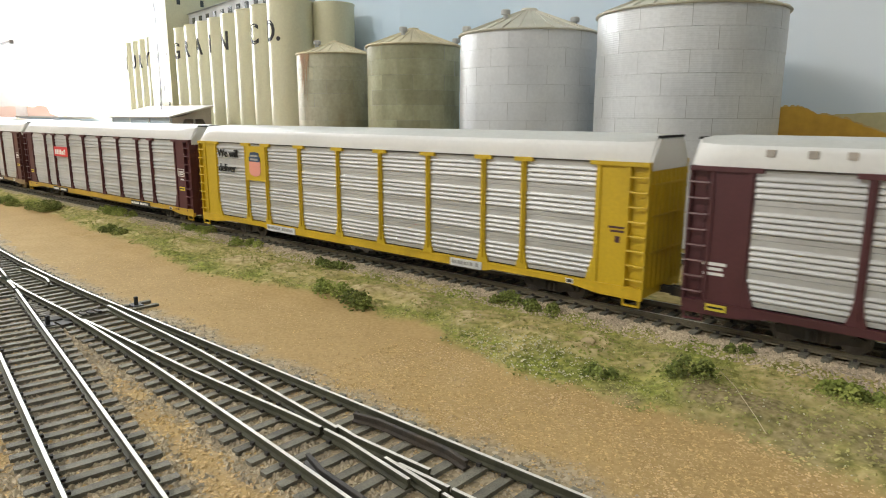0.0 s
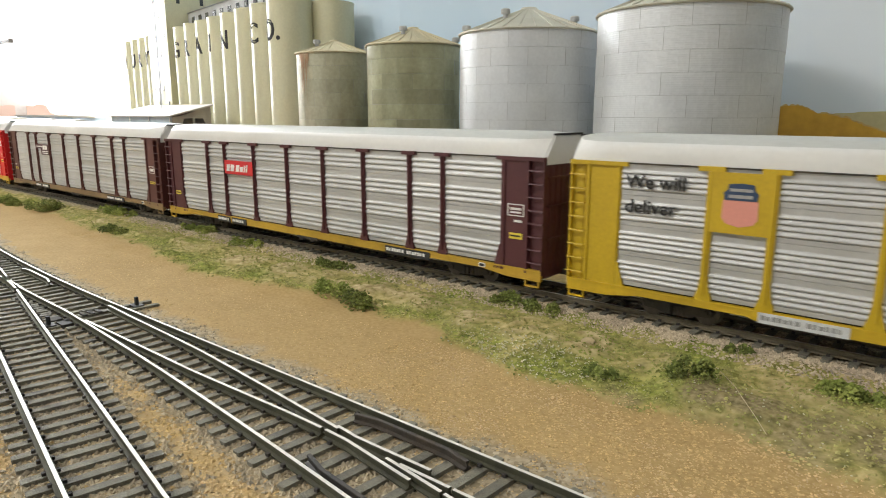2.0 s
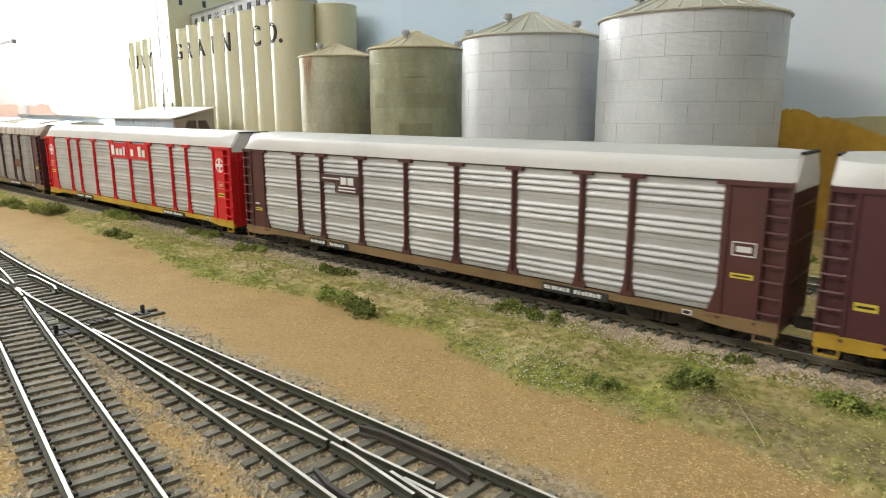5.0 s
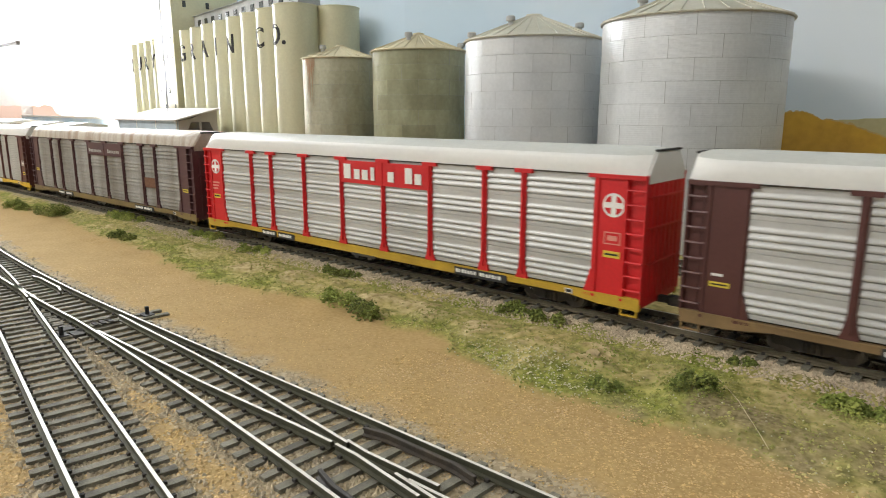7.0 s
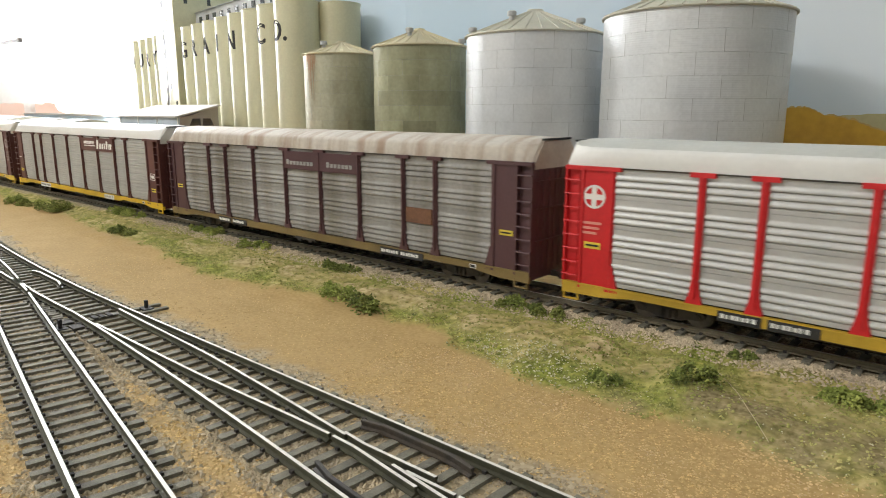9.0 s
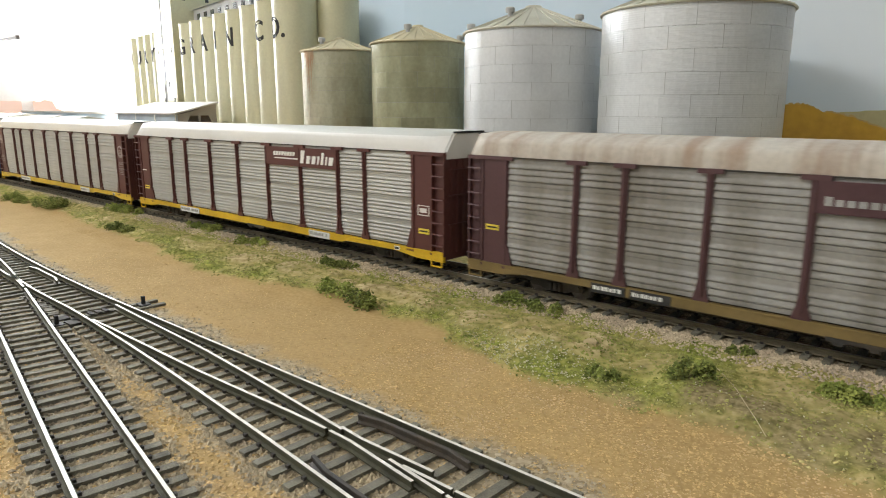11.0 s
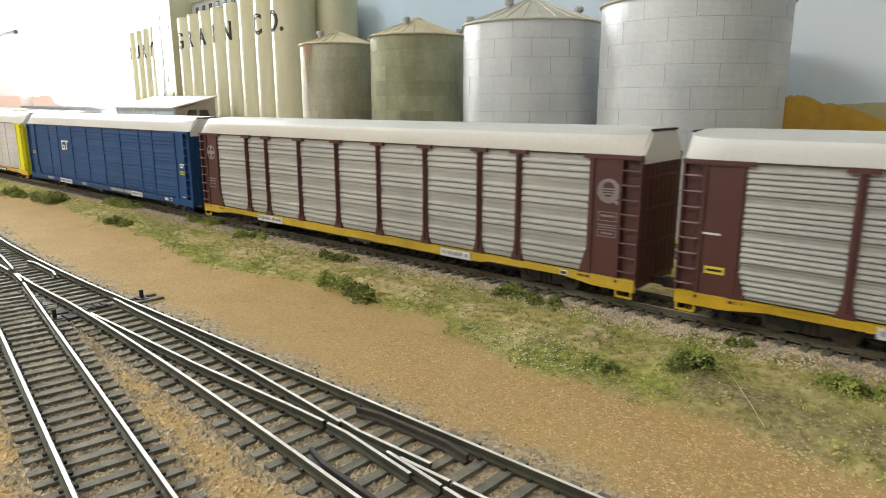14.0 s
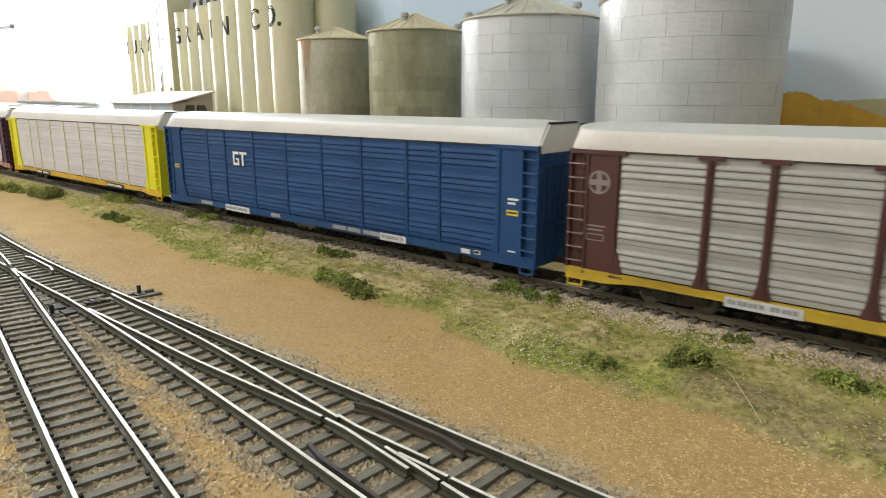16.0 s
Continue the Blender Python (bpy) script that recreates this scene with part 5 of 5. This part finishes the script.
def build_shed():
    sh_ = tagged(new("loading_shed"), "low shed with pale sloping roof, blue-grey siding", "shed")
    x0, x1, y0, y1 = -811, -656, 144, 197
    part("wall", Shape().box(x0, y0, -6, x1, y0 + 2, 71.5), M_SHEDWALL, sh_, "blue-grey siding front wall")
    for i in range(4):
        part("batten", Shape().box(x0 + 0.5 + i * 51, y0 - 0.7, -6, x0 + 1.8 + i * 51, y0 - 0.05, 71), M_WHITE, sh_)
    for xx in (x0, x1 - 2):
        e = Shape()
        o0, o1, oz = y0 + 13, y1 - 6, 70
        e.prism_x([(y0 + 2.05, -6), (o0, -6), (o0, oz - 10), (o0 + 5, oz), (o0 + 5, 74), (y0 + 2.05, 71.5)], xx, xx + 2)
        e.prism_x([(o0 + 5, oz), (o1 - 5, oz), (o1 - 5, 82.2), (o0 + 5, 74)], xx, xx + 2)
        e.prism_x([(o1 - 5, oz), (o1, oz - 10), (o1, -6), (y1, -6), (y1, 84.8), (o1 - 5, 82.2)], xx, xx + 2)
        part("end_wall", e, M_SHEDEND, sh_, "taupe end wall with a wide opening")
        part("centre_post", Shape().box(xx, (o0 + o1) / 2 - 1.5, -6, xx + 2, (o0 + o1) / 2 + 1.5, oz), M_SHEDEND, sh_)
    part("back_wall", Shape().box(x0 + 2.1, y1 - 2, -6, x1 - 2.1, y1, 84), M_SHEDEND, sh_)
    part("roof", Shape().prism_x([(y0 - 4, 71.2), (y1 + 2, 85.0), (y1 + 2, 86.8), (y0 - 4, 73.0)], x0 - 5, x1 + 4), M_SHEDROOF, sh_, "pale grey-pink sloping roof")
    part("flagpole", Shape().lathe([(0.5, 75), (0.5, 108)], -738, 176, 8), M_PATCH, sh_)
    return sh_


build_shed()


def parked_car(x, y, z, length, top, mat, label):
    c = tagged(new("parked_freight_car"), label, "rail car")
    c.matrix_basis = mm(x, y, z)
    part("body", Shape().box(-length / 2, -16, 11, length / 2, 16, top - 2, c=0.6), mat, c)
    part("roof", Shape().prism_x([(-16.6, top - 2.2), (16.6, top - 2.2), (16.6, top - 1.2), (0, top), (-16.6, top - 1.2)], -length / 2 - 0.6, length / 2 + 0.6), mat, c)
    for i in range(12):
        xx = -length / 2 + length * (i + 0.5) / 12
        part("side_rib", Shape().box(xx - 0.7, -16.8, 12, xx + 0.7, -16, top - 2.5), mat, c)
    part("underframe", Shape().box(-length / 2 + 4, -8, 6, length / 2 - 4, 8, 11), M_UNDER, c)
    for e in (-1, 1):
        for xx in (-10, 10):
            part("wheelset", Shape().wheel(e * (length / 2 - 26) + xx, -8.6, 4.75, 5, 1.2).wheel(e * (length / 2 - 26) + xx, 8.6, 4.75, 5, 1.2).wheel(e * (length / 2 - 26) + xx, 0, 4.75, 0.9, 9), M_WHEEL, c)
    return c


parked_car(-480, 110, RAIL_MAIN - 1.2, 104, 64.4, M_ORANGE, "orange-red boxcar parked on the back track")


def far_roof(x, y, w_, d_, top, label, mat):
    c = tagged(new("low_building"), label, "building", "far low buildings")
    c.matrix_basis = mm(x, y, -6)
    part("wall", Shape().box(-w_ / 2, -d_ / 2, 0, w_ / 2, d_ / 2, top - 6), M_SHEDEND, c)
    part("roof", Shape().prism_x([(-d_ / 2 - 3, top - 6), (d_ / 2 + 3, top - 6), (d_ / 2 + 3, top - 3), (0, top + 1), (-d_ / 2 - 3, top - 3)], -w_ / 2 - 4, w_ / 2 + 4), mat, c)
    return c


far_roof(-960, 150, 60, 50, 72, "low pale-roofed building behind the tracks", M_PALE)
far_roof(-1130, 170, 80, 50, 72, "low white-roofed building behind the tracks", M_PALE)
far_roof(-1380, 190, 150, 50, 74, "low white-roofed building behind the tracks", M_PALE)

# bracket that sticks out before the window
br = tagged(new("shelf_bracket"), "thin grey bracket on the wall by the window", "bracket")
part("arm", Shape().box(-2100, 300, 234, -1650, 305, 239), M_UNDER, br)
part("plate", Shape().box(-1654, 298.5, 232, -1649, 306.5, 240.5), M_UNDER, br)
for xx_ in (-2100,):
    part("hanger", Shape().box(xx_, 298, 239, xx_ + 8, 307, 1100), M_SILOTRIM, br)

# ---- bushes, turf, ballast ----
rs = random.Random(11)


def scatter_mesh(name, pts, mat, squash=0.8):
    """Small uneven grains at pts (x, y, z, size), joined."""
    n_ = len(pts)
    p = np.array(pts)
    rg = np.random.default_rng(7)
    dirs = np.array([(1, 0, 0), (-1, 0, 0), (0, 1, 0), (0, -1, 0), (0, 0, 1), (0, 0, -0.6)], float)
    ang = rg.uniform(0, 2 * np.pi, n_)
    ca, sa = np.cos(ang), np.sin(ang)
    off = dirs[None] * rg.uniform(0.65, 1.35, (n_, 6, 1)) * p[:, 3][:, None, None]
    off[:, :, 2] *= squash
    off += rg.normal(0, 0.16, (n_, 6, 3)) * p[:, 3][:, None, None]
    rot = off.copy()
    rot[:, :, 0] = off[:, :, 0] * ca[:, None] - off[:, :, 1] * sa[:, None]
    rot[:, :, 1] = off[:, :, 0] * sa[:, None] + off[:, :, 1] * ca[:, None]
    vs = ((p[:, None, :3] + rot) * MM).reshape(-1, 3)
    tri = np.array([(0, 2, 4), (2, 1, 4), (1, 3, 4), (3, 0, 4), (2, 0, 5), (1, 2, 5), (3, 1, 5), (0, 3, 5)])
    fs = (tri[None] + 6 * np.arange(n_)[:, None, None]).reshape(-1, 3)
    me = bpy.data.meshes.new(name)
    me.from_pydata(vs.tolist(), [], fs.tolist())
    me.materials.append(mat)
    return me


def bush(x, y, w_, d_, h_):
    z = ground_level(x, y)[0]
    pts = []
    lobes = [(rs.uniform(-0.5, 0.5) * w_, rs.uniform(-0.4, 0.4) * d_, rs.uniform(0.55, 1.0) * h_) for _ in range(max(4, int(w_ / 2.5)))]
    for lx, ly, lh in lobes:
        for _ in range(95):
            a, e, q = rs.uniform(0, 6.28), rs.uniform(0, 1.57), rs.uniform(0.45, 1.0)
            pts.append((lx + q * lh * 0.75 * math.cos(a) * math.cos(e), ly + q * lh * 0.75 * math.sin(a) * math.cos(e), q * lh * math.sin(e), rs.uniform(0.35, 0.85)))
    ob = new("bush", scatter_mesh("bush", pts, M_BUSH))
    ob.matrix_basis = mm(x, y, z - 0.4)
    return tagged(ob, "low dark green foam bush on the turf", "bush", "bushes along the main line")


for bx, by, bw, bd, bh in ((-621, -41, 56, 18, 8.5), (-556, -36, 44, 20, 10), (-446, -17, 50, 10, 6.5), (-383, -47, 30, 12, 6), (-322, -16, 34, 8, 5.5), (-260, -21, 26, 10, 6),
                           (-173, -23, 26, 8, 5), (-136, -56, 17, 9, 7.5), (-119, -58, 16, 8, 8.5), (-110, -60, 9, 8, 8.5), (-62, -20, 15, 8, 6), (-44, -20, 16, 8, 5.5), (7, -66, 7, 7, 5),
                           (31.5, -51, 9, 7, 7), (-5, 205, 16, 12, 8), (14, 170, 14, 10, 6), (60, 190, 16, 12, 7), (36, -19.5, 9, 6, 3.5), (68, -33, 15, 9, 6), (78, -34, 11, 8, 5)):
    bush(bx, by, bw, bd, bh)


def spread(count, x0, x1, y0, y1, keep, size, lift=0.0, bias=1.0):
    pts = []
    for _ in range(count):
        x = x1 - (x1 - x0) * rs.random() ** bias
        y = rs.uniform(y0, y1)
        z, g, l, b, sd, so = ground_level(x, y)
        if rs.random() < keep(x, y, g, l, b) * (1 - 0.5 * sd) * (1 - 0.6 * so if size[1] > 0.7 else 1.0):
            pts.append((x, y, z + lift, rs.uniform(*size)))
    return pts


turf = spread(70000, -620, 140, -95, -20, lambda x, y, g, l, b: g * (1 - b) * (0.25 + 0.75 * l), (0.2, 0.72), 0.0, 1.45)
tagged(new("turf", scatter_mesh("turf", turf, M_TUFT)), "clumpy green and straw ground foam", "grass", kind="stuff")
stones = spread(20000, -240, 0, -215, -150, lambda x, y, g, l, b: b, (0.35, 0.9), 0.05)
stones += spread(44000, -560, 140, -165, 26, lambda x, y, g, l, b: b, (0.25, 0.62), 0.05, 1.4)
tagged(new("ballast", scatter_mesh("ballast", stones, M_STONE)), "grey and buff crushed ballast grains", "ballast", kind="stuff")
shoulder = spread(24000, -420, 130, -25.5, -13, lambda x, y, g, l, b: min(1.0, 0.25 + b), (0.3, 0.75), 0.1, 1.6)
tagged(new("ballast_shoulder", scatter_mesh("ballast_shoulder", shoulder, M_SHOULDER)), "buff and pinkish ballast beside the main line", "ballast", kind="stuff")
grit = spread(30000, -320, 130, -225, -72, lambda x, y, g, l, b: (1 - g) * (1 - 0.8 * b), (0.16, 0.48), 0.0, 1.5)
grit += spread(9000, -170, -20, -225, -160, lambda x, y, g, l, b: 0.9 * (1 - 0.9 * b), (0.3, 0.85), 0.0)
grit += spread(16000, -70, 130, -138, -72, lambda x, y, g, l, b: (1 - g) * (1 - 0.8 * b), (0.25, 0.6), -0.05)
tagged(new("grit", scatter_mesh("grit", grit, M_GRIT, 0.45)), "loose tan grit grains", "gravel", kind="stuff")


specks = spread(2600, -60, 14, -86, -52, lambda x, y, g, l, b: 0.5 * g * (1 - b) * max(0.0, 1 - abs(x + 24) / 38), (0.22, 0.5), 0.4)
specks += spread(1500, -90, 110, -100, -35, lambda x, y, g, l, b: 0.25 * g * (1 - b), (0.2, 0.4), 0.3)
tagged(new("leaf_litter", scatter_mesh("leaf_litter", specks, M_SPECK)), "pale leaf litter scattered on the turf", "leaf litter", kind="stuff")
stem = Shape()
sp_ = [(31 + 28 * i / 6, -33 - 39 * i / 6 + 0.8 * math.sin(i)) for i in range(7)]
stem.add([(x + dx, y, ground_level(x, y)[0] + 1.0 + dz) for x, y in sp_ for dx, dz in ((-0.09, 0), (0.09, 0), (0, 0.16))],
         [(3 * i + a, 3 * i + b, 3 * i + 3 + b, 3 * i + 3 + a) for i in range(6) for a, b in ((0, 1), (1, 2), (2, 0))])
tagged(part("straw_stem", stem, M_STRAW), "thin dry straw stem lying on the turf", "straw")
rk = part("rock", Shape().lathe([(0.01, 0.7), (1.6, 0.65), (2.6, 0.35), (2.8, -0.3), (2.3, -1.2)], 0, 0, 7), M_ROCK)
rk.matrix_basis = mm(-9, -43, ground_level(-9, -43)[0] + 0.2, 18, -6, 30)
tagged(rk, "flat sandy rock half sunk in the turf", "rock")


# ---- motion ----


def motions():
    """The train rolls past; its wheelsets turn with it."""
    for car, start, shift in TRAIN:
        walk(car, [(t, mm(start + shift + run - HALF_L, 0, RAIL_MAIN)) for t, run in TRAIN_RUN])
    times = [t for t, _ in TRAIN_RUN]
    runs = [run for _, run in TRAIN_RUN]
    for w_ in wheelsets:
        x, y, z = w_.location
        walk(w_, [(i / 30, Matrix.Translation((x, y, z)) @ pose(0, 0, 0, 0, math.degrees(np.interp(i / 30, times, runs) / 4.75), 0)) for i in range(481)])


motions()
